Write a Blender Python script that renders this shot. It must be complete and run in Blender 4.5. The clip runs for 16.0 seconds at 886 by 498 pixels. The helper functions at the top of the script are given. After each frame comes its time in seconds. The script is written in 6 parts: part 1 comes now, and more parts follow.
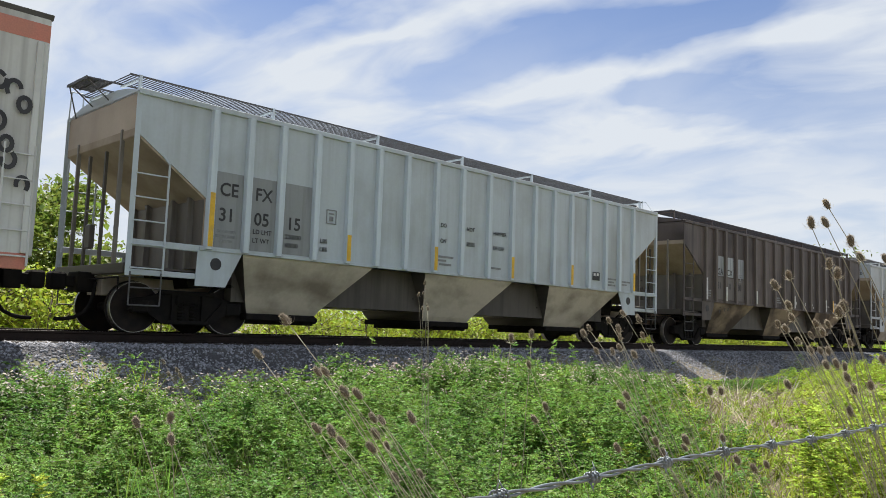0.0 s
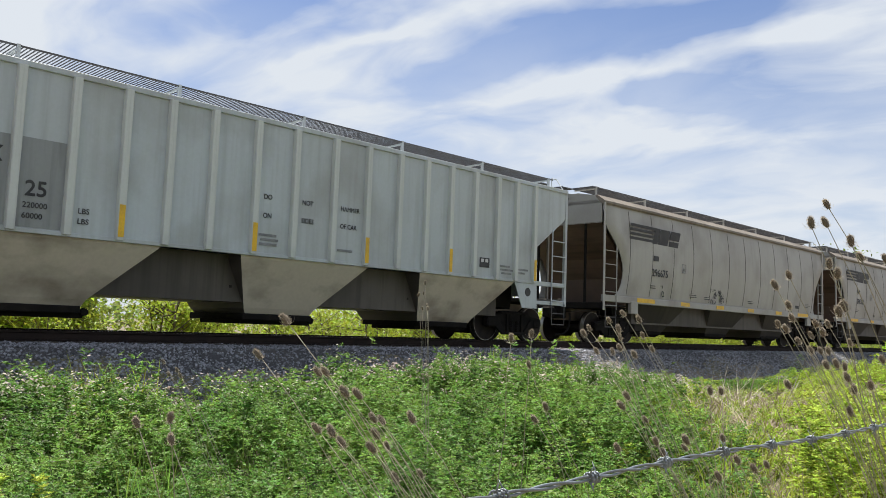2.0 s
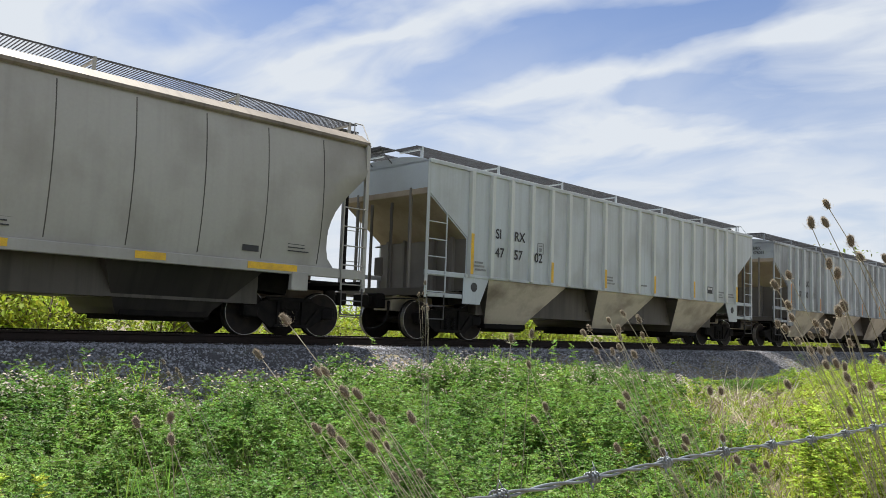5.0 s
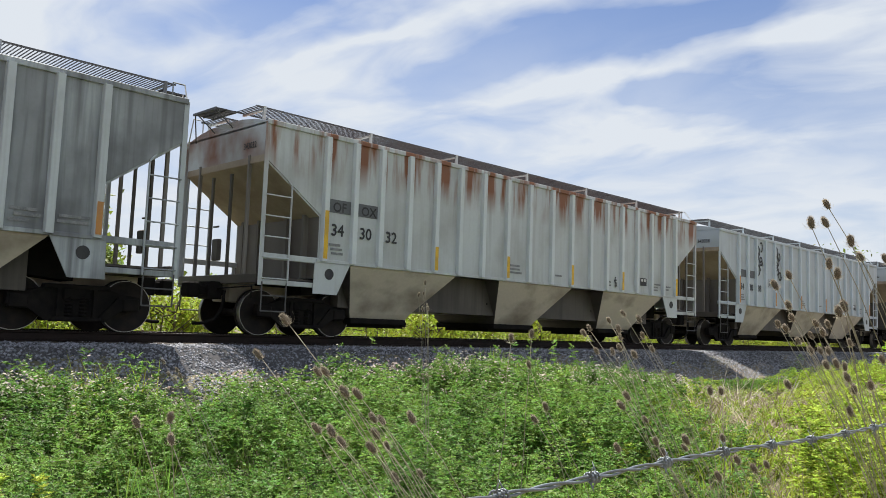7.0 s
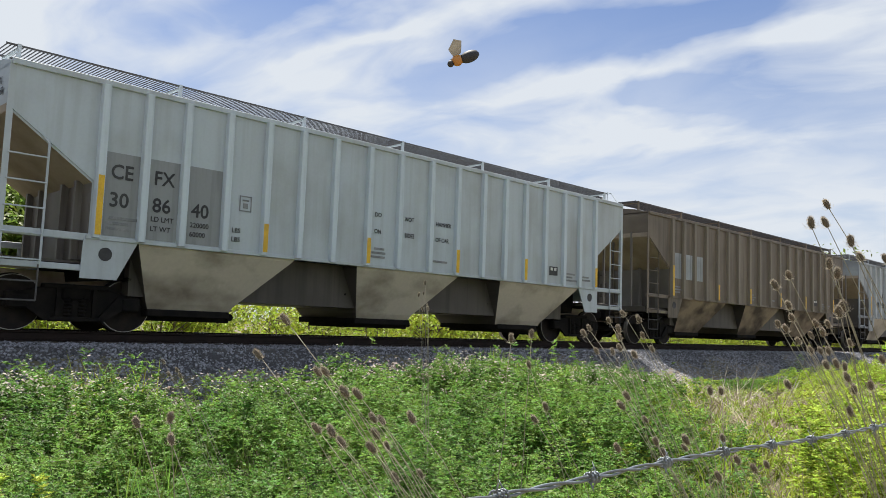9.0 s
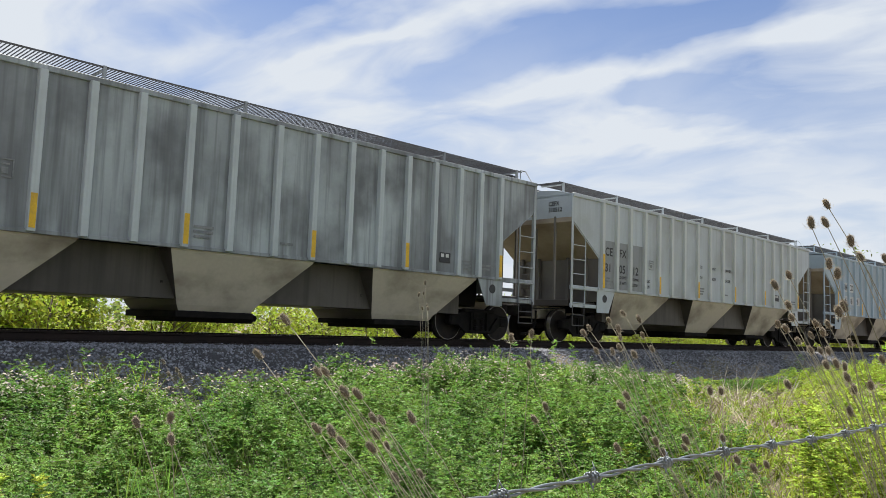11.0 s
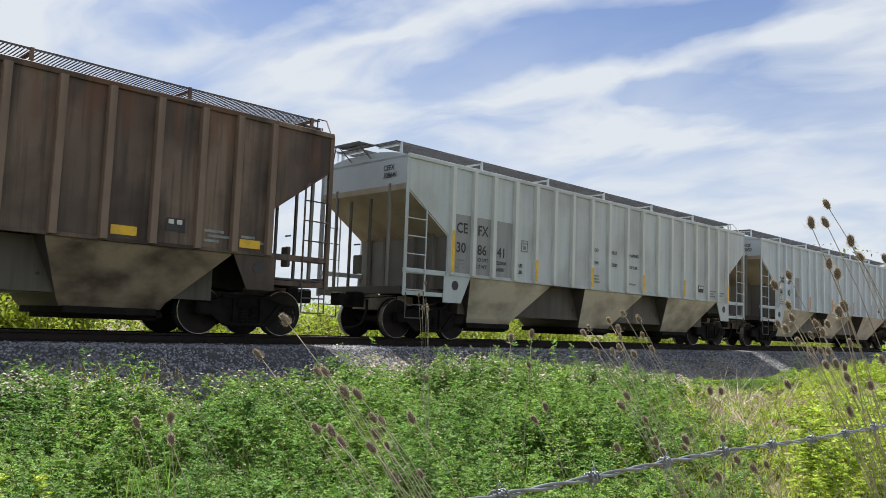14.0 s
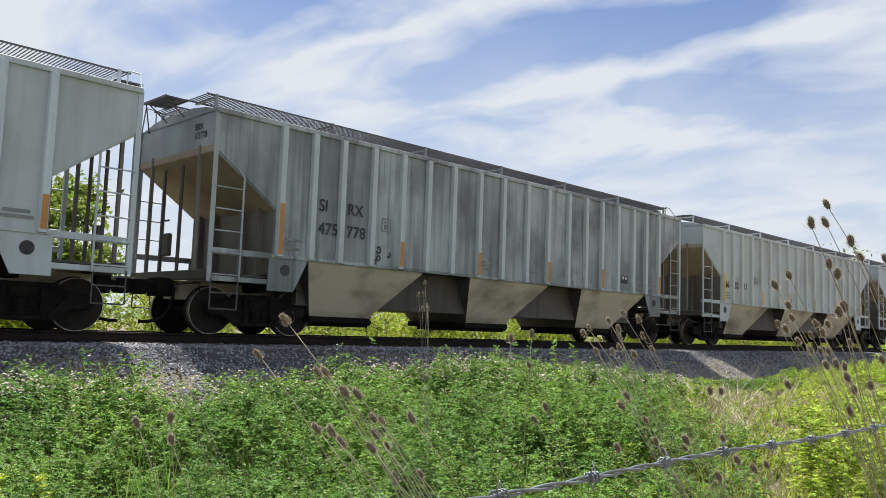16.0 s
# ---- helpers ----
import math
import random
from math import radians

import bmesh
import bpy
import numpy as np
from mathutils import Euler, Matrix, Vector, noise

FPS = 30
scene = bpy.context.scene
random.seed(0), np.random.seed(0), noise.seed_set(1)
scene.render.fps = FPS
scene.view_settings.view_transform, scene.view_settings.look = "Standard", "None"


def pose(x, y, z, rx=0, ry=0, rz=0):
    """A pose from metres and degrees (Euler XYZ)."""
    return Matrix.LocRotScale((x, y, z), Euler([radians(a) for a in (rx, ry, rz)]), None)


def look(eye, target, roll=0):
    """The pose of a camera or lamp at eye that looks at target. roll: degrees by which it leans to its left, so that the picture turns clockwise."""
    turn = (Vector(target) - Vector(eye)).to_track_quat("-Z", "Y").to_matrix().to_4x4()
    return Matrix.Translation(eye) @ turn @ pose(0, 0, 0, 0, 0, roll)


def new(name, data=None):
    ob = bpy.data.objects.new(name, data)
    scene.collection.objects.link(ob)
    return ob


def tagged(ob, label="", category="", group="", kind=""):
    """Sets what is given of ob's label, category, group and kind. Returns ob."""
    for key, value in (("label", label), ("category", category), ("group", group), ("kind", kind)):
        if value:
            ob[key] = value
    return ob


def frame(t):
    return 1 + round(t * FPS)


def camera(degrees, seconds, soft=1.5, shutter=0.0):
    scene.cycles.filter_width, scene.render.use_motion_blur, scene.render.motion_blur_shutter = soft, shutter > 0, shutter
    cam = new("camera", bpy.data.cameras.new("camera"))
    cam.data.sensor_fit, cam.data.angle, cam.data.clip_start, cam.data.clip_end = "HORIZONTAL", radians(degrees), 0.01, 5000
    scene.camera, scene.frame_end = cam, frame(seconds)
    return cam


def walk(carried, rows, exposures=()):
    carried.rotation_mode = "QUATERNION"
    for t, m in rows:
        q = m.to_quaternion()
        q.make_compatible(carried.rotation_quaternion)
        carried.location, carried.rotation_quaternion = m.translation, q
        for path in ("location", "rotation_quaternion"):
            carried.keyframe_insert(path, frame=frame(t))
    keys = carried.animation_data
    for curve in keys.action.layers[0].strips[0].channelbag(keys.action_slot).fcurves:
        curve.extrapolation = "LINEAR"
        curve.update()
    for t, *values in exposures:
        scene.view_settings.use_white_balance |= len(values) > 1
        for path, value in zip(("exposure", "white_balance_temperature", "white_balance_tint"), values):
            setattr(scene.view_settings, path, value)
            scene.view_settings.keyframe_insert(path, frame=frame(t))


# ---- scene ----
cam = camera(57.67, 16.0, soft=0.8)
EYE = Vector((0.0, 0.0, 1.55))
YAW, PITCH = radians(44.797), radians(5.608)
AHEAD = Vector((math.sin(YAW) * math.cos(PITCH), math.cos(YAW) * math.cos(PITCH), math.sin(PITCH)))
STAND = look(EYE, EYE + AHEAD, 2.037)
walk(cam, [(0, STAND), (16, STAND)])

# ---- world, sun, exposure ----
SUN_DIR = Vector((0.31, 1.0, 2.45)).normalized()
scene.view_settings.exposure = 0.82


def make_world():
    w = bpy.data.worlds.new("sky")
    scene.world = w
    w.use_nodes = True
    nt = w.node_tree
    nt.nodes.clear()
    N, K = nt.nodes.new, nt.links.new
    out, bg = N("ShaderNodeOutputWorld"), N("ShaderNodeBackground")
    sky = N("ShaderNodeTexSky")
    sky.sky_type, sky.sun_disc = "NISHITA", False
    sky.sun_elevation = math.asin(SUN_DIR.z)
    sky.sun_rotation = math.atan2(SUN_DIR.x, SUN_DIR.y)
    sky.dust_density, sky.ozone_density, sky.air_density = 1.0, 1.6, 1.0
    tc, sep = N("ShaderNodeTexCoord"), N("ShaderNodeSeparateXYZ")
    K(tc.outputs["Generated"], sep.inputs[0])
    up = N("ShaderNodeMath"); up.operation = "ADD"; up.inputs[1].default_value = 0.22
    K(sep.outputs["Z"], up.inputs[0])
    div = N("ShaderNodeVectorMath"); div.operation = "DIVIDE"
    cmb = N("ShaderNodeCombineXYZ")
    for k in range(3):
        K(up.outputs[0], cmb.inputs[k])
    K(tc.outputs["Generated"], div.inputs[0])
    K(cmb.outputs[0], div.inputs[1])
    # streaked high cloud, drawn out along one wind
    mp = N("ShaderNodeMapping")
    mp.inputs["Scale"].default_value = (1.7, 0.9, 0.0)
    mp.inputs["Location"].default_value = SKY_SHIFT
    wind = N("ShaderNodeMapping")
    wind.inputs["Rotation"].default_value = (0, 0, radians(SKY_TURN))
    K(div.outputs[0], wind.inputs[0])
    K(wind.outputs[0], mp.inputs[0])
    warp = N("ShaderNodeTexNoise"); warp.inputs["Scale"].default_value = 1.3; warp.inputs["Detail"].default_value = 3
    K(mp.outputs[0], warp.inputs["Vector"])
    mixv = N("ShaderNodeVectorMath"); mixv.operation = "MULTIPLY_ADD"
    mixv.inputs[1].default_value = (0.7, 0.7, 0)
    K(warp.outputs["Color"], mixv.inputs[0]); K(mp.outputs[0], mixv.inputs[2])
    n1 = N("ShaderNodeTexNoise")
    n1.inputs["Scale"].default_value, n1.inputs["Detail"].default_value, n1.inputs["Roughness"].default_value = 2.9, 8, 0.52
    K(mixv.outputs[0], n1.inputs["Vector"])
    # banks and gaps of the cloud, each a soft streak with ragged edges
    rag = N("ShaderNodeTexNoise"); rag.inputs["Scale"].default_value, rag.inputs["Detail"].default_value = 4.5, 4
    K(div.outputs[0], rag.inputs["Vector"])
    ragged = N("ShaderNodeVectorMath"); ragged.operation = "MULTIPLY_ADD"
    ragged.inputs[1].default_value = (0.16, 0.16, 0)
    K(rag.outputs["Color"], ragged.inputs[0]); K(div.outputs[0], ragged.inputs[2])
    calm = N("ShaderNodeMath"); calm.operation = "MULTIPLY_ADD"
    calm.inputs[1].default_value, calm.inputs[2].default_value = 0.62, 0.175
    K(n1.outputs["Fac"], calm.inputs[0])
    cover = calm.outputs[0]
    for (cx, cy), along, over, weight in CLOUD_BANKS:
        here = N("ShaderNodeVectorMath"); here.operation = "SUBTRACT"
        here.inputs[1].default_value = (cx + 0.08, cy + 0.08, 0)
        K(ragged.outputs[0], here.inputs[0])
        uv = N("ShaderNodeCombineXYZ")
        for k, axis in enumerate((along, over)):
            dot = N("ShaderNodeVectorMath"); dot.operation = "DOT_PRODUCT"
            dot.inputs[1].default_value = (*axis, 0)
            K(here.outputs[0], dot.inputs[0]); K(dot.outputs["Value"], uv.inputs[k])
        far = N("ShaderNodeVectorMath"); far.operation = "LENGTH"
        K(uv.outputs[0], far.inputs[0])
        fall = N("ShaderNodeMapRange"); fall.interpolation_type = "SMOOTHSTEP"
        fall.inputs["From Min"].default_value, fall.inputs["From Max"].default_value = 0.1, 1.5
        fall.inputs["To Min"].default_value, fall.inputs["To Max"].default_value = 0.25 * weight, 0.0
        K(far.outputs["Value"], fall.inputs["Value"])
        total = N("ShaderNodeMath"); total.operation = "ADD"
        K(cover, total.inputs[0]); K(fall.outputs[0], total.inputs[1])
        cover = total.outputs[0]
    r1 = N("ShaderNodeValToRGB")
    r1.color_ramp.elements[0].position, r1.color_ramp.elements[1].position = 0.30, 0.60
    r1.color_ramp.elements[0].color, r1.color_ramp.elements[1].color = (0.0, 0.0, 0.0, 1), (1, 1, 1, 1)
    K(cover, r1.inputs[0])
    # haze thickens the cloud towards the horizon
    hz = N("ShaderNodeMapRange")
    hz.inputs["From Min"].default_value, hz.inputs["From Max"].default_value = 0.16, 0.40
    hz.inputs["To Min"].default_value, hz.inputs["To Max"].default_value = 0.92, 0.0
    K(sep.outputs["Z"], hz.inputs["Value"])
    mx = N("ShaderNodeMath"); mx.operation = "MAXIMUM"
    broken = N("ShaderNodeMapRange")
    broken.inputs["From Min"].default_value, broken.inputs["From Max"].default_value = 0.32, 0.58
    broken.inputs["To Min"].default_value, broken.inputs["To Max"].default_value = 0.62, 1.08
    K(n1.outputs["Fac"], broken.inputs["Value"])
    veil = N("ShaderNodeMath"); veil.operation = "MULTIPLY"; veil.use_clamp = True
    K(hz.outputs[0], veil.inputs[0]); K(broken.outputs[0], veil.inputs[1])
    K(r1.outputs[0], mx.inputs[0]); K(veil.outputs[0], mx.inputs[1])
    mix = N("ShaderNodeMix"); mix.data_type = "RGBA"
    K(mx.outputs[0], mix.inputs["Factor"])
    tone = N("ShaderNodeMix"); tone.data_type, tone.blend_type = "RGBA", "MULTIPLY"
    tone.inputs["Factor"].default_value = 1.0
    tone.inputs["B"].default_value = (0.60, 0.66, 0.80, 1)
    K(sky.outputs[0], tone.inputs["A"])
    K(tone.outputs["Result"], mix.inputs["A"])
    mix.inputs["B"].default_value = CLOUD
    K(mix.outputs["Result"], bg.inputs["Color"])
    bg.inputs["Strength"].default_value = SKY_STRENGTH
    K(bg.outputs[0], out.inputs[0])


SKY_TURN, SKY_SHIFT = -8, (0.35, 0.1, 0.0)
CLOUD_BANKS = (
    ((0.839, 1.376), (4.19, -3.19), (10.18, 6.52), -0.75),
    ((0.675, 1.605), (9.24, -3.15), (2.98, 10.16), -0.30),
    ((1.290, 0.967), (2.58, -3.99), (8.52, 4.28), -1.00),
    ((1.294, 1.204), (2.77, -3.51), (12.11, 5.72), -0.80),
    ((1.459, 0.872), (3.49, -9.68), (14.00, -0.47), -0.70),
    ((1.421, 0.702), (2.77, -7.16), (14.90, 4.52), -0.60),
    ((1.697, 0.908), (4.55, -6.94), (8.33, 12.36), -0.80),
    ((1.890, 0.697), (1.75, -5.98), (15.67, 1.49), -0.60),
    ((1.603, 0.986), (6.08, -9.29), (11.04, 10.51), -0.50),
    ((1.315, 1.370), (4.12, -5.12), (16.70, 4.88), -0.40),
    ((1.043, 1.321), (2.94, -3.20), (23.15, 8.06), 0.60),
    ((1.511, 0.959), (1.53, -3.39), (19.16, 1.76), 0.60),
    ((1.562, 0.575), (1.74, -6.33), (18.04, 3.46), 0.55),
    ((0.536, 1.780), (5.03, -1.18), (1.00, 5.34), 0.50),
    ((1.092, 1.547), (3.00, -1.82), (3.03, 7.02), 0.50),
    ((1.740, 1.153), (1.26, -1.82), (4.82, 4.18), 0.40),
)
SKY_STRENGTH, CLOUD = 0.084, (5.02, 5.36, 5.8, 1)
make_world()
sun = new("sun", bpy.data.lights.new("sun", "SUN"))
sun.data.energy, sun.data.angle, sun.data.color = 5.0, radians(0.6), (1.0, 0.95, 0.86)
sun.matrix_world = look(SUN_DIR * 60, (0, 0, 0))


# ---- materials ----
def material(name, colour, rough=0.6, metal=0.0, second=None, scale=3.0, amount=0.5, fine=40.0, fine_amount=0.25,
             bump=0.15, stretch=(1, 1, 1), spec=0.5, vary=0.0, island=0.0, through_light=0.0, low=0.4, high=0.65):
    """A surface with large blotches of a second colour, fine grain, relief, and a shade of its own for each object."""
    m = bpy.data.materials.new(name)
    m.use_nodes = True
    nt = m.node_tree
    N, K = nt.nodes.new, nt.links.new
    bsdf = nt.nodes["Principled BSDF"]
    second = second or tuple(c * 0.6 for c in colour)
    tc, mp, info = N("ShaderNodeTexCoord"), N("ShaderNodeMapping"), N("ShaderNodeObjectInfo")
    mp.inputs["Scale"].default_value = stretch
    off = N("ShaderNodeVectorMath"); off.operation = "MULTIPLY_ADD"
    off.inputs[1].default_value = (31.0, 17.0, 23.0)
    K(info.outputs["Random"], off.inputs[0]); K(tc.outputs["Object"], off.inputs[2])
    K(off.outputs[0], mp.inputs[0])
    big, small = N("ShaderNodeTexNoise"), N("ShaderNodeTexNoise")
    big.inputs["Scale"].default_value, big.inputs["Detail"].default_value = scale, 6
    small.inputs["Scale"].default_value, small.inputs["Detail"].default_value = fine, 4
    K(mp.outputs[0], big.inputs["Vector"]); K(off.outputs[0], small.inputs["Vector"])
    ramp = N("ShaderNodeMapRange")
    ramp.inputs["From Min"].default_value, ramp.inputs["From Max"].default_value = low, high
    ramp.inputs["To Max"].default_value = amount
    K(big.outputs["Fac"], ramp.inputs["Value"])
    mix = N("ShaderNodeMix"); mix.data_type = "RGBA"
    mix.inputs["A"].default_value, mix.inputs["B"].default_value = (*colour, 1), (*second, 1)
    K(ramp.outputs[0], mix.inputs["Factor"])
    grain = N("ShaderNodeMapRange")
    grain.inputs["To Min"].default_value, grain.inputs["To Max"].default_value = 1 - fine_amount, 1 + fine_amount
    K(small.outputs["Fac"], grain.inputs["Value"])
    hsv = N("ShaderNodeHueSaturation")
    K(mix.outputs["Result"], hsv.inputs["Color"])
    value = grain.outputs[0]
    if vary or island:
        geo = N("ShaderNodeNewGeometry")
        src = geo.outputs["Random Per Island"] if island else info.outputs["Random"]
        own = N("ShaderNodeMapRange")
        k = island or vary
        own.inputs["To Min"].default_value, own.inputs["To Max"].default_value = 1 - k, 1 + k
        K(src, own.inputs["Value"])
        mul = N("ShaderNodeMath"); mul.operation = "MULTIPLY"
        K(value, mul.inputs[0]); K(own.outputs[0], mul.inputs[1])
        value = mul.outputs[0]
        if island:
            hue = N("ShaderNodeMapRange")
            hue.inputs["To Min"].default_value, hue.inputs["To Max"].default_value = 0.47, 0.525
            K(src, hue.inputs["Value"]); K(hue.outputs[0], hsv.inputs["Hue"])
    K(value, hsv.inputs["Value"])
    K(hsv.outputs[0], bsdf.inputs["Base Color"])
    bsdf.inputs["Roughness"].default_value, bsdf.inputs["Metallic"].default_value = rough, metal
    bsdf.inputs["Specular IOR Level"].default_value = spec
    if bump:
        b = N("ShaderNodeBump")
        b.inputs["Strength"].default_value, b.inputs["Distance"].default_value = bump, 0.02
        K(small.outputs["Fac"], b.inputs["Height"]); K(b.outputs[0], bsdf.inputs["Normal"])
    if through_light:
        tr, add = N("ShaderNodeBsdfTranslucent"), N("ShaderNodeMixShader")
        K(hsv.outputs[0], tr.inputs["Color"])
        add.inputs[0].default_value = through_light
        K(bsdf.outputs[0], add.inputs[1]); K(tr.outputs[0], add.inputs[2])
        K(add.outputs[0], nt.nodes["Material Output"].inputs["Surface"])
    return m


def car_paint(name, colour, dirt, dirt_amount=0.5, rust=0.0, rough=0.55, top_dirt=0.0, rust_colour=(0.21, 0.075, 0.028), runs=1.0):
    """Weathered car paint: rain streaks that run down the side, blotches of dust, and rust that starts below the eave."""
    m = material(name, colour, rough, 0.0, dirt, 0.55, dirt_amount, 18.0, 0.06, 0.03, (1, 1, 0.35), 0.35, low=0.38, high=0.72)
    nt = m.node_tree
    N, K = nt.nodes.new, nt.links.new
    bsdf = nt.nodes["Principled BSDF"]
    base = bsdf.inputs["Base Color"].links[0].from_socket
    tc, info = N("ShaderNodeTexCoord"), N("ShaderNodeObjectInfo")
    sep = N("ShaderNodeSeparateXYZ"); K(tc.outputs["Object"], sep.inputs[0])

    def streaks(across, down, low, high, seed):
        mp = N("ShaderNodeMapping")
        mp.inputs["Scale"].default_value = (across, 0.4, down)
        mp.inputs["Location"].default_value = (seed, seed * 0.7, 0)
        K(tc.outputs["Object"], mp.inputs[0])
        n = N("ShaderNodeTexNoise"); n.inputs["Scale"].default_value, n.inputs["Detail"].default_value = 1.0, 5
        K(mp.outputs[0], n.inputs["Vector"])
        r = N("ShaderNodeMapRange")
        r.inputs["From Min"].default_value, r.inputs["From Max"].default_value = low, high
        K(n.outputs["Fac"], r.inputs["Value"])
        return r.outputs[0]

    def laid(colour_below, fac, over, strength):
        k = N("ShaderNodeMath"); k.operation = "MULTIPLY"; k.inputs[1].default_value = strength
        K(fac, k.inputs[0])
        x = N("ShaderNodeMix"); x.data_type = "RGBA"; x.inputs["B"].default_value = (*over, 1)
        K(k.outputs[0], x.inputs["Factor"]); K(colour_below, x.inputs["A"])
        return x.outputs["Result"]

    seed = (sum(ord(c) for c in name) % 97) * 0.37
    base = laid(base, streaks(5.0, 0.25, 0.5, 0.8, seed), tuple(c * 0.55 for c in dirt), runs * (0.5 + 0.5 * dirt_amount))
    base = laid(base, streaks(11.0, 0.5, 0.52, 0.75, seed + 9), tuple(c * 0.7 for c in dirt), runs * (0.3 + 0.3 * dirt_amount))
    base = laid(base, streaks(0.8, 0.7, 0.48, 0.72, seed + 5), tuple(c * 0.75 for c in dirt), 0.25 + 0.65 * dirt_amount)
    if rust:
        h = N("ShaderNodeMapRange")
        h.inputs["From Min"].default_value, h.inputs["From Max"].default_value = 3.15, 3.75
        K(sep.outputs["Z"], h.inputs["Value"])
        mul = N("ShaderNodeMath"); mul.operation = "MULTIPLY"
        K(h.outputs[0], mul.inputs[0]); K(streaks(2.6, 0.3, 0.46, 0.56, seed + 2), mul.inputs[1])
        base = laid(base, mul.outputs[0], rust_colour, rust)
    K(base, bsdf.inputs["Base Color"])
    return m


M = {}
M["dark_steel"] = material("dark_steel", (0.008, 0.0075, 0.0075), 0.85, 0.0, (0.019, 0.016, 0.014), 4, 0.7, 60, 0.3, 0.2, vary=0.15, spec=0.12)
M["wheel"] = material("wheel_steel", (0.016, 0.014, 0.014), 0.65, 0.1, (0.035, 0.026, 0.02), 6, 0.6, 60, 0.3, 0.1, spec=0.12)
M["tread"] = material("polished_tread", (0.32, 0.31, 0.3), 0.4, 1.0, (0.4, 0.38, 0.36), 8, 0.5, 60, 0.1, 0.02)
M["grating"] = material("galvanised_grating", (0.10, 0.10, 0.105), 0.6, 0.3, (0.07, 0.055, 0.045), 5, 0.5, 60, 0.2, 0.05)
M["rail"] = material("rail_steel", (0.03, 0.022, 0.019), 0.75, 0.1, (0.018, 0.015, 0.014), 5, 0.7, 60, 0.3, 0.2, spec=0.12)
M["tie"] = material("creosoted_wood", (0.05, 0.04, 0.033), 0.85, 0.0, (0.1, 0.085, 0.07), 6, 0.6, 50, 0.3, 0.4, vary=0.3)
M["stone"] = material("ballast_stone", (0.235, 0.24, 0.262), 0.85, 0.0, (0.13, 0.132, 0.145), 0.6, 0.6, 60, 0.25, 0.2, island=0.7, spec=0.25)
M["bed"] = material("stone_dust", (0.075, 0.073, 0.078), 0.95, 0.0, (0.11, 0.105, 0.1), 1.5, 0.6, 40, 0.5, 0.5, spec=0.1)
M["earth"] = material("earth", (0.19, 0.15, 0.105), 0.95, 0.0, (0.085, 0.09, 0.04), 0.5, 0.8, 12, 0.4, 0.5)
M["black_ink"] = material("black_lettering", (0.022, 0.022, 0.026), 0.6, 0, (0.06, 0.06, 0.06), 3, 0.6, 40, 0.3, 0.0)
M["dim_ink"] = material("worn_lettering", (0.16, 0.17, 0.18), 0.6, 0, (0.3, 0.3, 0.3), 5, 0.7, 40, 0.3, 0.0)
M["white_ink"] = material("white_lettering", (0.6, 0.6, 0.58), 0.6, 0, (0.4, 0.4, 0.38), 5, 0.5, 40, 0.2, 0.0)
M["yellow"] = material("reflective_yellow", (0.75, 0.45, 0.015), 0.45, 0, (0.45, 0.27, 0.04), 4, 0.6, 40, 0.2, 0.0)
M["orange"] = material("reflective_orange", (0.5, 0.22, 0.05), 0.45, 0, (0.36, 0.18, 0.06), 4, 0.6, 40, 0.2, 0.0)
M["pink"] = material("salmon_band", (0.55, 0.2, 0.14), 0.5, 0, (0.45, 0.2, 0.14), 4, 0.6, 40, 0.2, 0.0)
M["wire"] = material("galvanised_wire", (0.24, 0.27, 0.29), 0.45, 0.6, (0.12, 0.12, 0.12), 30, 0.6, 300, 0.3, 0.1)
M["leaf"] = material("weed_leaf", (0.09, 0.178, 0.033), 0.5, 0, (0.215, 0.335, 0.06), 0.8, 0.8, 8, 0.2, 0.0, spec=0.2, island=0.7, through_light=0.42)
M["bright_leaf"] = material("bright_leaf", (0.29, 0.37, 0.03), 0.5, 0, (0.35, 0.41, 0.06), 0.8, 0.8, 8, 0.2, 0.0, spec=0.3, island=0.4, through_light=0.45)
M["lime_leaf"] = material("lime_leaf", (0.27, 0.38, 0.04), 0.5, 0, (0.42, 0.47, 0.075), 0.8, 0.8, 8, 0.2, 0.0, spec=0.22, island=0.68, through_light=0.45)
M["tree_leaf"] = material("tree_leaf", (0.2, 0.26, 0.05), 0.5, 0, (0.12, 0.18, 0.03), 0.4, 0.8, 4, 0.2, 0.0, spec=0.3, island=0.4, through_light=0.45)
M["dry"] = material("dry_stalk", (0.40, 0.33, 0.24), 0.8, 0, (0.15, 0.11, 0.075), 3, 0.7, 60, 0.3, 0.0, island=0.35, through_light=0.15)
M["branch"] = material("bare_branch", (0.50, 0.46, 0.40), 0.8, 0, (0.26, 0.22, 0.17), 3, 0.7, 60, 0.3, 0.0, island=0.3)
M["head"] = material("teasel_head", (0.12, 0.10, 0.076), 0.85, 0, (0.15, 0.115, 0.08), 20, 0.7, 120, 0.4, 0.0)
M["spine"] = material("teasel_spine", (0.56, 0.50, 0.40), 0.6, 0, (0.24, 0.19, 0.13), 20, 0.7, 120, 0.3, 0.0, through_light=0.45)
M["stalk"] = material("teasel_stalk", (0.42, 0.38, 0.29), 0.75, 0, (0.16, 0.16, 0.095), 6, 0.7, 120, 0.3, 0.1, through_light=0.1)
M["flower"] = material("small_white_flower", (0.56, 0.53, 0.46), 0.7, 0, (0.52, 0.38, 0.34), 0.4, 0.9, 30, 0.1, 0.0, island=0.15, through_light=0.35)
M["bark"] = material("bark", (0.12, 0.09, 0.065), 0.9, 0, (0.06, 0.045, 0.035), 4, 0.7, 30, 0.4, 0.5)


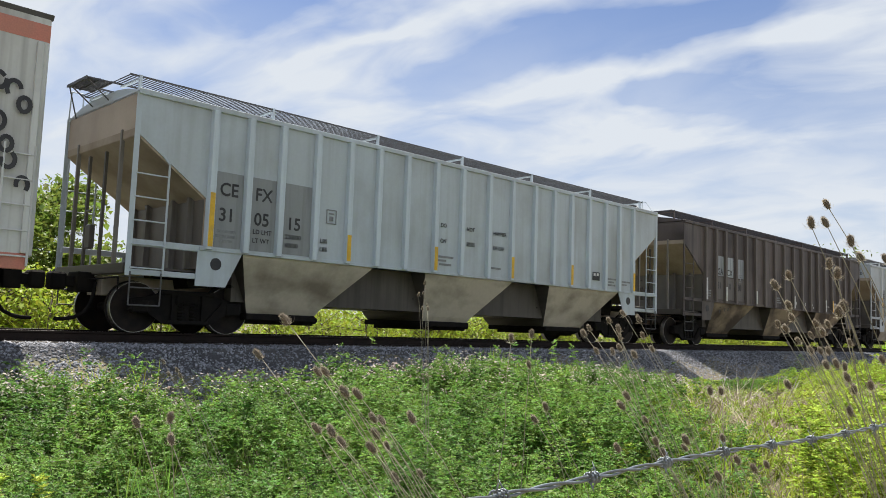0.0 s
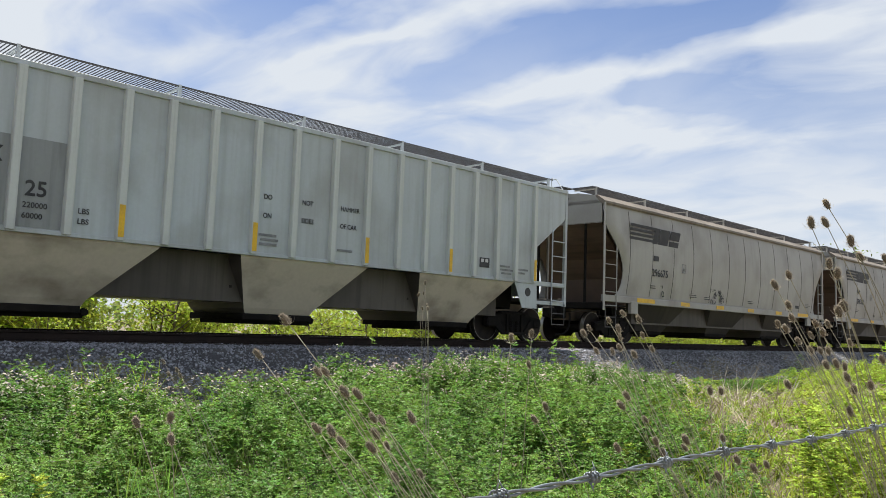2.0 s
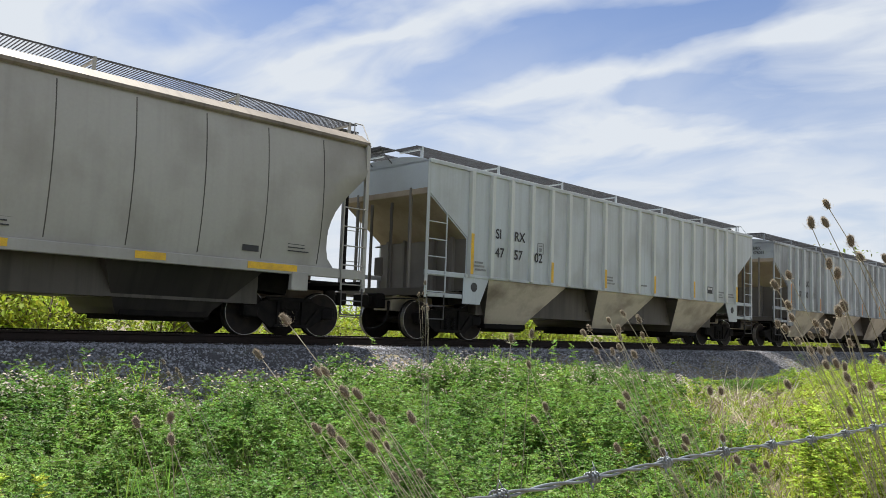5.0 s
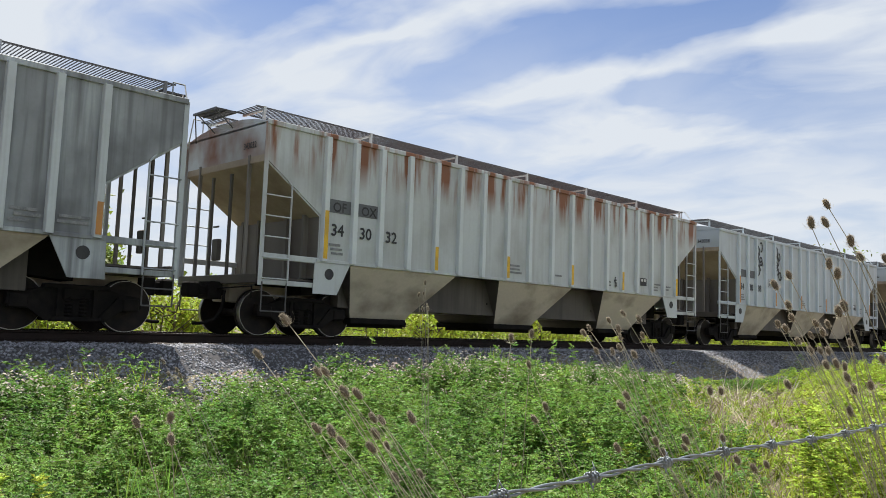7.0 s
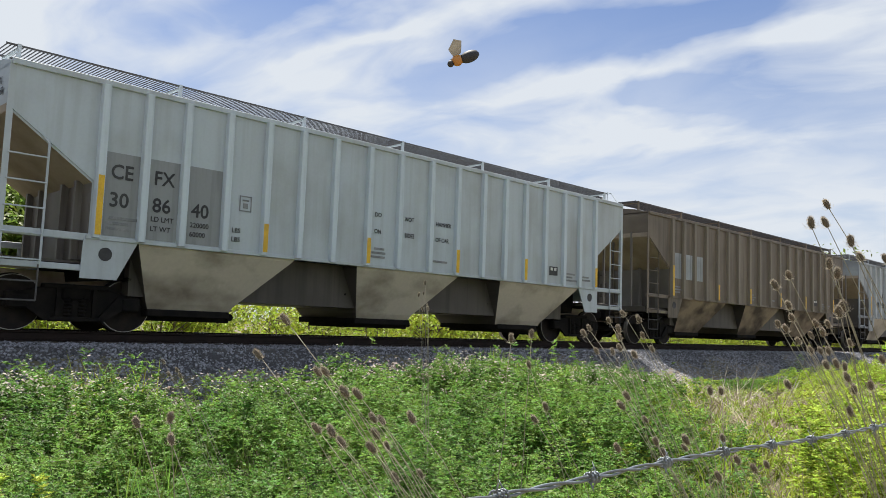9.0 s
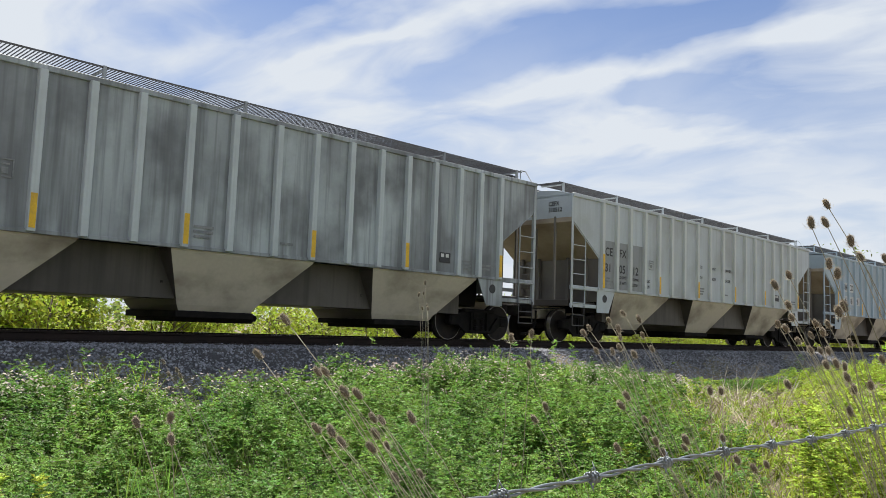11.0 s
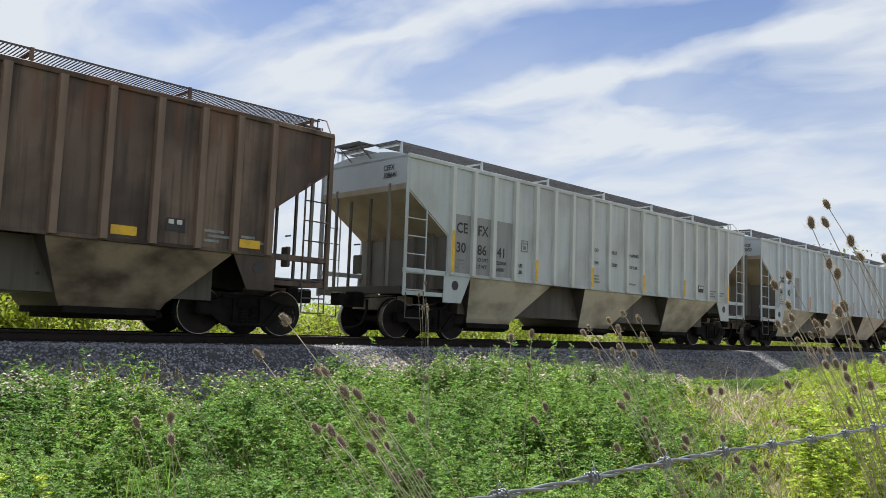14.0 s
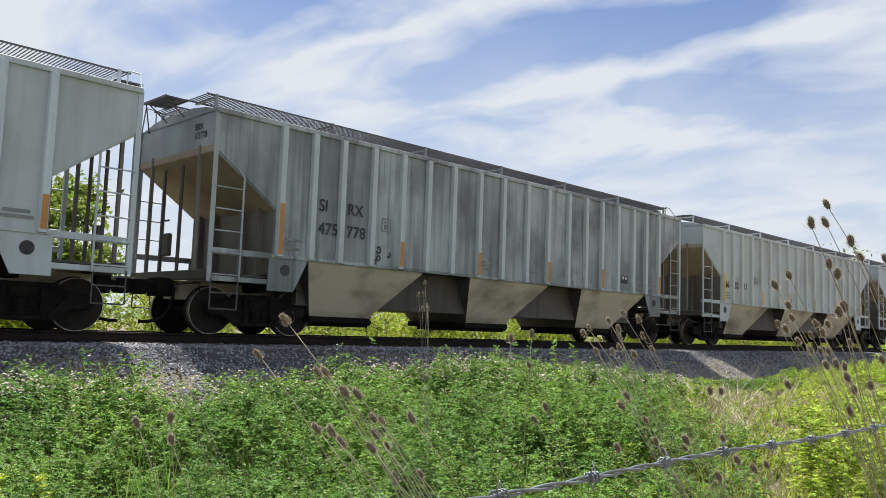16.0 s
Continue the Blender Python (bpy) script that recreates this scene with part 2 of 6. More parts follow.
# ---- helpers of this scene ----
def part(name, mesh, parent, label="", m=None):
    ob = new(name, mesh)
    ob.parent = parent
    if m is not None:
        ob.matrix_basis = m
    if label:
        tagged(ob, label)
    return ob


CACHE = {}


def mesh_of(key, build, mat, smooth=False):
    """One mesh for each shape and material, shared by every thing that uses it."""
    k = (key, mat.name)
    if k not in CACHE:
        bm = bmesh.new()
        build(bm)
        me = bpy.data.meshes.new(key)
        bm.to_mesh(me)
        bm.free()
        me.materials.append(mat)
        if smooth:
            me.shade_smooth()
        CACHE[k] = me
    return CACHE[k]


def box(bm, x0, x1, y0, y1, z0, z1, bev=0.0):
    vs = bmesh.ops.create_cube(bm, size=1.0, matrix=Matrix.Translation(((x0 + x1) / 2, (y0 + y1) / 2, (z0 + z1) / 2)) @
                               Matrix.Diagonal((x1 - x0, y1 - y0, z1 - z0, 1)))["verts"]
    if bev:
        bmesh.ops.bevel(bm, geom=list({e for v in vs for e in v.link_edges}), offset=bev, segments=1, affect="EDGES")


def prism(bm, pts, axis, a, b):
    """A solid from an outline: axis 'y' takes (x, z) points, 'x' takes (y, z), 'z' takes (x, y)."""
    def at(p, t):
        return {"y": (p[0], t, p[1]), "x": (t, p[0], p[1]), "z": (p[0], p[1], t)}[axis]
    lo, hi = [bm.verts.new(at(p, a)) for p in pts], [bm.verts.new(at(p, b)) for p in pts]
    bm.faces.new(lo)
    bm.faces.new(hi[::-1])
    n = len(pts)
    for i in range(n):
        bm.faces.new((lo[i], hi[i], hi[(i + 1) % n], lo[(i + 1) % n]))
    bmesh.ops.recalc_face_normals(bm, faces=bm.faces)


def rod(bm, a, b, r, n=6, r2=None):
    a, b = Vector(a), Vector(b)
    q = (b - a).to_track_quat("Z", "Y").to_matrix().to_4x4()
    bmesh.ops.create_cone(bm, cap_ends=True, segments=n, radius1=r, radius2=r if r2 is None else r2, depth=(b - a).length,
                          matrix=Matrix.Translation((a + b) / 2) @ q)


def drum(bm, c, r, y0, y1, n=24):
    """A wheel-like disc that turns about y."""
    bmesh.ops.create_cone(bm, cap_ends=True, segments=n, radius1=r, radius2=r, depth=y1 - y0,
                          matrix=Matrix.Translation((c[0], (y0 + y1) / 2, c[1])) @ Matrix.Rotation(radians(90), 4, "X"))


def from_arrays(name, verts, faces, mat, smooth=False):
    """One mesh from numpy arrays whose faces all have the same number of corners."""
    me = bpy.data.meshes.new(name)
    nf, k = faces.shape
    me.vertices.add(len(verts))
    me.vertices.foreach_set("co", np.ascontiguousarray(verts, np.float32).ravel())
    me.loops.add(nf * k)
    me.loops.foreach_set("vertex_index", np.ascontiguousarray(faces, np.int32).ravel())
    me.polygons.add(nf)
    me.polygons.foreach_set("loop_start", np.arange(0, nf * k, k, dtype=np.int32))
    me.update(calc_edges=True)
    me.materials.append(mat)
    if smooth:
        me.shade_smooth()
    return me


def lettering(text, size, mat, squeeze=1.0):
    """Flat lettering, cut from the built-in font, that stands upright and faces -y."""
    k = ("text", text, size, mat.name, squeeze)
    if k not in CACHE:
        cu = bpy.data.curves.new("lettering", "FONT")
        cu.body, cu.size, cu.extrude, cu.resolution_u = text, size / 0.72, 0.0, 3
        ob = bpy.data.objects.new("lettering_source", cu)
        scene.collection.objects.link(ob)
        me = bpy.data.meshes.new_from_object(ob.evaluated_get(bpy.context.evaluated_depsgraph_get()))
        bpy.data.objects.remove(ob)
        me.transform(Matrix.Rotation(radians(90), 4, "X") @ Matrix.Diagonal((squeeze, 1, 1, 1)))
        bm = bmesh.new()
        for n, (dx, dz) in enumerate(((0, 0), (0.05, 0), (0.025, 0.03), (0.025, -0.03))):
            me.transform(Matrix.Translation((dx * size, -0.0006 * n, dz * size)))
            bm.from_mesh(me)
            me.transform(Matrix.Translation((-dx * size, 0.0006 * n, -dz * size)))
        bm.to_mesh(me)
        bm.free()
        me.materials.clear()
        me.materials.append(mat)
        CACHE[k] = me
    return CACHE[k]


def tube(pts, radius, sides=5, bm=None):
    """A tapering bent tube along points."""
    bm = bm or bmesh.new()
    rings = []
    for i, p in enumerate(pts):
        d = (Vector(pts[min(i + 1, len(pts) - 1)]) - Vector(pts[max(i - 1, 0)])).normalized()
        q = d.to_track_quat("Z", "Y").to_matrix()
        r = radius[i]
        rings.append([bm.verts.new(Vector(p) + q @ Vector((r * math.cos(6.2832 * k / sides), r * math.sin(6.2832 * k / sides), 0))) for k in range(sides)])
    for a, b in zip(rings, rings[1:]):
        for k in range(sides):
            bm.faces.new((a[k], a[(k + 1) % sides], b[(k + 1) % sides], b[k]))
    bm.faces.new(rings[0][::-1])
    bm.faces.new(rings[-1])
    return bm


def finish(bm, name, mat, smooth=True):
    me = bpy.data.meshes.new(name)
    bm.to_mesh(me)
    bm.free()
    me.materials.append(mat)
    if smooth:
        me.shade_smooth()
    return me


# ---- the ground and the track ----
RAIL_Z, TRACK_Y = 1.275, 15.12


def ground_height(x, y):
    """The lie of the land: a flat verge, the bank of the line, and fields beyond."""
    bank = np.interp(y, [10.1, 11.05, 13.1, 17.1, 19.3, 23, 63], [0.0, 0.12, 0.95, 0.95, 0.15, 0.0, 0.0])
    lumps = 0.05 * np.sin(x * 0.9 + 1.3 * y) + 0.04 * np.sin(2.1 * x - 1.7 * y)
    fade = np.clip((10.5 - np.abs(y - 5)) / 4, 0, 1)
    return bank + lumps * fade


def verge(x, y):
    """From the verge's own grid, whose second axis leans along the line, to the world."""
    return 1.0461 * x + 0.0999 * y, 1.0515 * y


def make_ground():
    xs = np.concatenate([[-3000, -800, -200, -60], np.arange(-30, 70, 0.6), [90, 150, 300, 900, 3000]])
    ys = np.concatenate([[-3000, -800, -200, -50, -15], np.arange(-6, 24, 0.5), [30, 45, 80, 200, 900, 3000]])
    X, Y = np.meshgrid(xs, ys, indexing="ij")
    V = np.stack([X, Y, ground_height(X, Y)], -1).reshape(-1, 3)
    i, j = np.meshgrid(np.arange(len(xs) - 1), np.arange(len(ys) - 1), indexing="ij")
    a = (i * len(ys) + j).ravel()
    F = np.stack([a, a + len(ys), a + len(ys) + 1, a + 1], -1)
    tagged(new("ground", from_arrays("ground", V, F, M["earth"], True)), "earth verge with trampled grass beside the line", "ground", kind="structure")


make_ground()


def make_track():
    def ballast(bm):
        prism(bm, [(-3.95, 0.05), (-3.4, 0.3), (-1.95, 1.04), (-1.5, 1.07), (1.5, 1.07), (1.95, 1.04), (3.4, 0.3), (3.95, 0.05)], "x", -420, 420)
        bmesh.ops.translate(bm, verts=bm.verts, vec=(0, TRACK_Y, 0))
    tagged(new("ballast_bed", mesh_of("ballast_bed", ballast, M["bed"])), "bed of grey crushed stone under the track", "ballast", kind="structure")

    def rail(bm):
        w = 0.037
        pts = [(-0.075, 0), (0.075, 0), (0.075, 0.012), (0.012, 0.03), (0.010, 0.125), (w, 0.14), (w, 0.168), (w - 0.01, 0.175),
               (0.01 - w, 0.175), (-w, 0.168), (-w, 0.14), (-0.010, 0.125), (-0.012, 0.03), (-0.075, 0.012)]
        prism(bm, pts, "x", -420, 420)
    me = mesh_of("rail", rail, M["rail"])
    me.materials.append(M["tread"])
    for p in me.polygons:
        if p.normal.z > 0.95 and p.center.z > 0.17:
            p.material_index = 1
    def build_plate(bm):
        box(bm, -0.1, 0.1, -0.16, 0.16, -0.006, 0.008)
        for x in (-0.06, 0.06):
            for y in (-0.09, 0.09):
                box(bm, x - 0.012, x + 0.012, y - 0.016, y + 0.016, 0.0, 0.035)

    def build_joint(bm):
        for s in (-1, 1):
            box(bm, -0.45, 0.45, s * 0.03 - 0.014, s * 0.03 + 0.014, 0.03, 0.125, 0.006)
            for k in range(6):
                x = -0.36 + 0.144 * k
                rod(bm, (x, s * 0.035, 0.078), (x, s * 0.065, 0.078), 0.018, 6)
    plate, bar = mesh_of("tie_plate", build_plate, M["rail"]), mesh_of("joint_bar", build_joint, M["rail"])
    for s in (-1, 1):
        ob = new("rail", me)
        ob.location = (0, TRACK_Y + s * 0.755, RAIL_Z - 0.175)
        tagged(ob, "long rusty steel rail with a polished head", "rail", "rails of the line")
        for k in range(120):
            part("tie_plate", plate, ob, "", pose(-5.88 + 0.51 * k, 0, -0.004))
        for k in range(5):
            part("joint_bar", bar, ob, "", pose(-9 + 11.9 * k, 0, 0))

    def tie(bm):
        box(bm, -0.115, 0.115, -1.3, 1.3, -0.17, 0.0, 0.012)
    tm = mesh_of("tie", tie, M["tie"])
    rng = random.Random(5)
    for k in range(150):
        ob = new("railway_tie", tm)
        ob.matrix_basis = pose(-12 + 0.51 * k, TRACK_Y + rng.uniform(-0.03, 0.03), RAIL_Z - 0.176, 0, 0, rng.uniform(-1, 1))
        tagged(ob, "dark creosoted wooden tie set in the stone", "railway tie", "ties under the rails")


make_track()


def make_stones():
    rng = np.random.default_rng(3)
    base = np.array([(1, 0, 0), (-1, 0, 0), (0, 1, 0), (0, -1, 0), (0, 0, 1), (0, 0, -1)], float)
    tri = np.array([(0, 2, 4), (2, 1, 4), (1, 3, 4), (3, 0, 4), (2, 0, 5), (1, 2, 5), (3, 1, 5), (0, 3, 5)])
    n = 74000
    x = 0.5 + 62 * rng.random(n) ** 1.35
    u = rng.random(n)
    y = TRACK_Y - 0.85 - 3.15 * u
    y = np.where(rng.random(n) < 0.06, y - 0.6 * rng.random(n) ** 2, y)
    d = TRACK_Y - y
    z = np.interp(d, [0, 1.5, 1.95, 3.4, 3.95, 4.6], [1.07, 1.07, 1.04, 0.3, 0.05, 0.03])
    z = np.maximum(z, ground_height(x, y))
    size = rng.uniform(0.016, 0.038, n)
    squash = rng.uniform(0.6, 1.2, (n, 1, 3)) * size[:, None, None]
    q = rng.normal(size=(n, 4)); q /= np.linalg.norm(q, axis=1, keepdims=True)
    w, a, b, c = q.T
    R = np.stack([1 - 2 * (b * b + c * c), 2 * (a * b - w * c), 2 * (a * c + w * b), 2 * (a * b + w * c), 1 - 2 * (a * a + c * c), 2 * (b * c - w * a),
                  2 * (a * c - w * b), 2 * (b * c + w * a), 1 - 2 * (a * a + b * b)], -1).reshape(n, 3, 3)
    jit = base[None] * (1 + rng.uniform(-0.3, 0.3, (n, 6, 1)))
    V = np.einsum("nij,nkj->nki", R, jit * squash) + np.stack([x, y, z], -1)[:, None]
    F = (tri[None] + 6 * np.arange(n)[:, None, None]).reshape(-1, 3)
    tagged(new("ballast_stones", from_arrays("ballast_stones", V.reshape(-1, 3), F, M["stone"])), "loose grey crushed stones of the track bed", "gravel", kind="stuff")


make_stones()

# ---- the train ----
LEN, HALF = 17.26, 1.62
EAVE, SILL = 4.22, 1.58


def side_outline():
    return [(0, EAVE), (0, 3.47), (1.37, 2.50), (1.37, SILL), (LEN - 1.37, SILL), (LEN - 1.37, 2.50), (LEN, 3.47), (LEN, EAVE)]


def build_side(bm):
    prism(bm, side_outline(), "y", -HALF, -HALF + 0.02)


HALF_RIBS = (1.45, 2.21, 2.95, 3.80, 4.66, 5.47, 6.31, 7.24, 8.14)
RIBS = HALF_RIBS + tuple(LEN - x for x in reversed(HALF_RIBS))


def build_rib(bm):
    prism(bm, [(-0.075, 0.0), (-0.064, -0.09), (-0.056, -0.098), (0.056, -0.098), (0.064, -0.09), (0.075, 0.0)], "z", SILL - 0.02, EAVE - 0.06)


def build_top_chord(bm):
    box(bm, -0.02, LEN + 0.02, -HALF - 0.045, -HALF + 0.03, EAVE - 0.07, EAVE + 0.03, 0.008)


def build_bottom_chord(bm):
    box(bm, 1.3, LEN - 1.3, -HALF - 0.03, -HALF + 0.05, SILL - 0.05, SILL + 0.02, 0.006)


def build_roof(bm):
    prism(bm, [(-HALF, EAVE), (-1.1, EAVE + 0.12), (-0.6, EAVE + 0.18), (0.6, EAVE + 0.18), (1.1, EAVE + 0.12), (HALF, EAVE), (HALF, EAVE - 0.04), (-HALF, EAVE - 0.04)],
          "x", 0, LEN)


def build_end(bm):
    """Upper end wall, the floor sheet that slopes in below it, and the upright over the bolster."""
    prism(bm, [(0.0, EAVE), (0.0, 3.43), (1.35, 2.47), (1.35, 1.2), (1.45, 1.2), (1.45, 2.55), (0.06, 3.52), (0.06, EAVE)], "y", -HALF + 0.021, HALF - 0.021)
    prism(bm, [(-1.58, EAVE), (-1.1, EAVE + 0.11), (-0.6, EAVE + 0.17), (0.6, EAVE + 0.17), (1.1, EAVE + 0.11), (1.58, EAVE)], "x", 0.004, 0.05)


def build_end_post(bm):
    box(bm, -0.03, 0.04, -0.03, 0.03, 1.2, 3.6, 0.006)


def build_corner_post(bm):
    prism(bm, [(-0.05, 0.0), (0.045, 0.0), (0.045, 0.075), (0.03, 0.075), (0.03, 0.015), (-0.05, 0.015)], "z", 0.98, EAVE - 0.02)


def build_ladder(bm):
    """Outer stile of the side ladder, bent in to the sheet at its top."""
    rod(bm, (0.62, 0, 1.0), (0.62, 0, 3.0), 0.02, 6)
    rod(bm, (0.62, 0, 3.0), (0.5, 0.03, 3.14), 0.02, 6)


def build_rung(bm):
    rod(bm, (0.02, -0.01, 0), (0.62, -0.01, 0), 0.014, 6)


def add_ladder(car, paint, m):
    ladder = part("ladder", mesh_of("ladder", build_ladder, paint), car, "", m)
    for z in (1.12, 1.53, 1.94, 2.35, 2.76):
        part("rung", mesh_of("rung", build_rung, paint), ladder, "", pose(0, 0, z))
    part("stirrup", mesh_of("stirrup", build_stirrup, M["stirrup"]), ladder, "dark bent stirrup step")


def build_stirrup(bm):
    for x in (0.04, 0.6):
        rod(bm, (x, 0, 1.05), (x, 0, 0.48), 0.014, 6)
    for z in (0.48, 0.78):
        rod(bm, (0.04, 0, z), (0.6, 0, z), 0.014, 6)


def build_end_sill(bm):
    box(bm, -0.06, 0.1, -1.55, 1.55, 1.02, 1.2, 0.01)
    box(bm, 0.1, 1.35, -1.5, 1.5, 1.12, 1.16)


def build_side_sill(bm):
    box(bm, 0.0, 1.5, -HALF + 0.01, -HALF + 0.09, 1.5, 1.62, 0.01)
    box(bm, 0.0, 1.34, -HALF + 0.02, -HALF + 0.08, 1.0, 1.1, 0.01)


def build_bolster_plate(bm):
    pts = [(1.27, 1.53), (2.18, 1.53), (1.86, 0.88), (1.25, 0.88)]
    prism(bm, pts, "y", -HALF - 0.008, -HALF + 0.012)


def build_hole_disc(bm):
    # a solid black disc on the plate paints the dark of the hole
    drum(bm, (1.64, 1.3), 0.115, -HALF - 0.014, -HALF + 0.02, 14)


def build_shear_shadow(bm):
    """Sheets behind the bolster plate, sloping up to the first bay, coloured as shadow."""
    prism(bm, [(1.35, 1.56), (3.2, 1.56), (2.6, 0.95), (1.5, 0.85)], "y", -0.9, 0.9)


BAYS = ((2.22, 5.46), (7.04, 10.18), (11.72, LEN - 2.16))


def build_bay(bm, a, b):
    """A funnel with a steep leading sheet, a raked trailing sheet and sides that lean in to the outlet."""
    zb, y0, y1 = 0.42, HALF - 0.03, 1.02
    rings = []
    for z, xa, xb, y in ((SILL - 0.02, a, b, y0), (SILL - 0.1, a + 0.01, b - 0.06, y0 - 0.01), (zb + 0.12, a + 0.42, b - 1.05, y1 + 0.08), (zb, a + 0.5, b - 1.1, y1)):
        rings.append([bm.verts.new(p) for p in ((xa, -y, z), (xb, -y, z), (xb, y, z), (xa, y, z))])
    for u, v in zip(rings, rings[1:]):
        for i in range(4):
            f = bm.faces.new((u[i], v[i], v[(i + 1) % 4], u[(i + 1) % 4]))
            # end sheets take the second, darker colour for the shade on them
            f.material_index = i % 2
    bm.faces.new(rings[-1])
    bm.faces.new(rings[0][::-1])
    bmesh.ops.recalc_face_normals(bm, faces=bm.faces)


def build_pocket(bm, a):
    """Vibrator pocket bolted to the leading sheet."""
    box(bm, a + 0.1, a + 0.24, -1.05, -0.85, 0.95, 1.13, 0.02)
    box(bm, a + 0.06, a + 0.14, -1.1, -0.8, 0.9, 0.97, 0.01)


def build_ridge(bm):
    """A box joining the bays over the centre sill, coloured for the shade there."""
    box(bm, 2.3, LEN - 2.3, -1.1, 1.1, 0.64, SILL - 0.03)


def build_gate(bm, a, b):
    mid = (a + b) / 2 - 0.3
    box(bm, mid - 0.85, mid + 0.8, -1.08, 1.08, 0.3, 0.43, 0.015)
    box(bm, mid - 0.75, mid + 0.95, -0.8, 0.8, 0.22, 0.3)
    rod(bm, (mid + 0.95, -0.78, 0.33), (mid + 0.95, 0.78, 0.33), 0.03, 8)
    rod(bm, (mid + 0.95, -0.86, 0.33), (mid + 0.95, -0.76, 0.33), 0.07, 8)


def build_centre_sill(bm):
    box(bm, 0.1, LEN - 0.1, -0.33, 0.33, 0.66, 1.02, 0.01)


def build_brake_rod(bm):
    rod(bm, (2.6, -0.95, 0.72), (LEN - 2.6, -0.95, 0.72), 0.025, 6)


def build_coupler(bm):
    box(bm, -0.55, 0.1, -0.09, 0.09, 0.78, 0.98, 0.02)
    box(bm, -0.72, -0.45, -0.16, 0.16, 0.72, 1.04, 0.04)
    box(bm, -0.3, 0.0, -0.24, 0.24, 0.7, 1.06, 0.02)


def build_hose(bm):
    pts = [(-0.05, -0.4, 0.88), (-0.07, -0.42, 0.66), (-0.13, -0.43, 0.46), (-0.24, -0.43, 0.31), (-0.4, -0.42, 0.23), (-0.56, -0.41, 0.2), (-0.71, -0.4, 0.2)]
    tube(pts, [0.034] * len(pts), 8, bm)


def build_uncoupling_rod(bm):
    rod(bm, (-0.1, -1.5, 0.95), (-0.12, -0.2, 0.92), 0.014, 6)
    rod(bm, (-0.1, -1.5, 0.95), (-0.1, -1.5, 0.72), 0.014, 6)


BOARD_Z = EAVE + 0.40


def build_running_board(bm):
    """Open steel grating along one side of the hatch trough."""
    z, y0, y1 = BOARD_Z, -1.12, -0.32
    for y in (y0, y1):
        box(bm, 0.0, LEN, y - 0.008, y + 0.008, z - 0.026, z + 0.006)
    n = 270
    for k in range(n):
        x = LEN * (k + 0.5) / n
        box(bm, x - 0.006, x + 0.006, y0, y1, z - 0.014, z + 0.004)


def build_board_bracket(bm):
    box(bm, -0.03, 0.03, -1.14, -0.32, BOARD_Z - 0.07, BOARD_Z - 0.04)
    box(bm, -0.03, 0.03, -1.14, -1.09, EAVE + 0.08, BOARD_Z + 0.015)


def build_hatch(bm):
    box(bm, 0.5, LEN - 0.5, -0.28, 0.28, EAVE + 0.15, EAVE + 0.30, 0.02)


def build_crosswalk(bm):
    """Grating platform that juts out over the end, on braces, with a hand hoop."""
    z = BOARD_Z
    for y in np.linspace(-0.32, 0.6, 16):
        box(bm, -0.45, 0.0, y - 0.01, y + 0.01, z - 0.03, z)
    for x in (-0.45, -0.22, 0.0):
        box(bm, x - 0.012, x + 0.012, -0.34, 0.62, z - 0.045, z + 0.004)
    for y in (-0.25, 0.5):
        rod(bm, (-0.41, y, z - 0.03), (0.02, y, EAVE + 0.05), 0.014, 5)
    rod(bm, (-0.43, 0.58, z), (0.0, 1.3, EAVE - 0.05), 0.014, 5)


def build_hand_hoop(bm):
    z = BOARD_Z
    rod(bm, (0.05, -1.12, z - 0.25), (0.05, -1.12, z + 0.03), 0.014, 5)
    rod(bm, (0.05, -1.12, z + 0.03), (-0.18, -1.12, z + 0.03), 0.014, 5)
    rod(bm, (-0.18, -1.12, z + 0.03), (-0.03, -HALF, EAVE - 0.15), 0.014, 5)


def build_brake_stand(bm):
    for y in (-0.3, 0.45):
        box(bm, 0.0, 0.05, y - 0.03, y + 0.03, 1.15, 3.3)
    box(bm, -0.1, 0.0, -0.1, 0.15, 1.5, 1.95, 0.02)
    drum(bm, (-0.1, 2.2), 0.02, -0.1, 0.1, 8)


def build_wheel(bm):
    for s in (-1, 1):
        y = s * 0.755
        drum(bm, (0, 0), 0.457, min(y - s * 0.06, y + s * 0.075), max(y - s * 0.06, y + s * 0.075), 32)
        drum(bm, (0, 0), 0.485, min(y - s * 0.09, y - s * 0.06), max(y - s * 0.09, y - s * 0.06), 32)
        drum(bm, (0, 0), 0.11, min(y + s * 0.07, y + s * 0.24), max(y + s * 0.07, y + s * 0.24), 14)
        for k in range(3):
            a = k * 2.094
            drum(bm, (0.07 * math.cos(a), 0.07 * math.sin(a)), 0.018, min(y + s * 0.24, y + s * 0.26), max(y + s * 0.24, y + s * 0.26), 6)
    rod(bm, (0, -0.9, 0), (0, 0.9, 0), 0.085, 12)
    build_rim(bm)


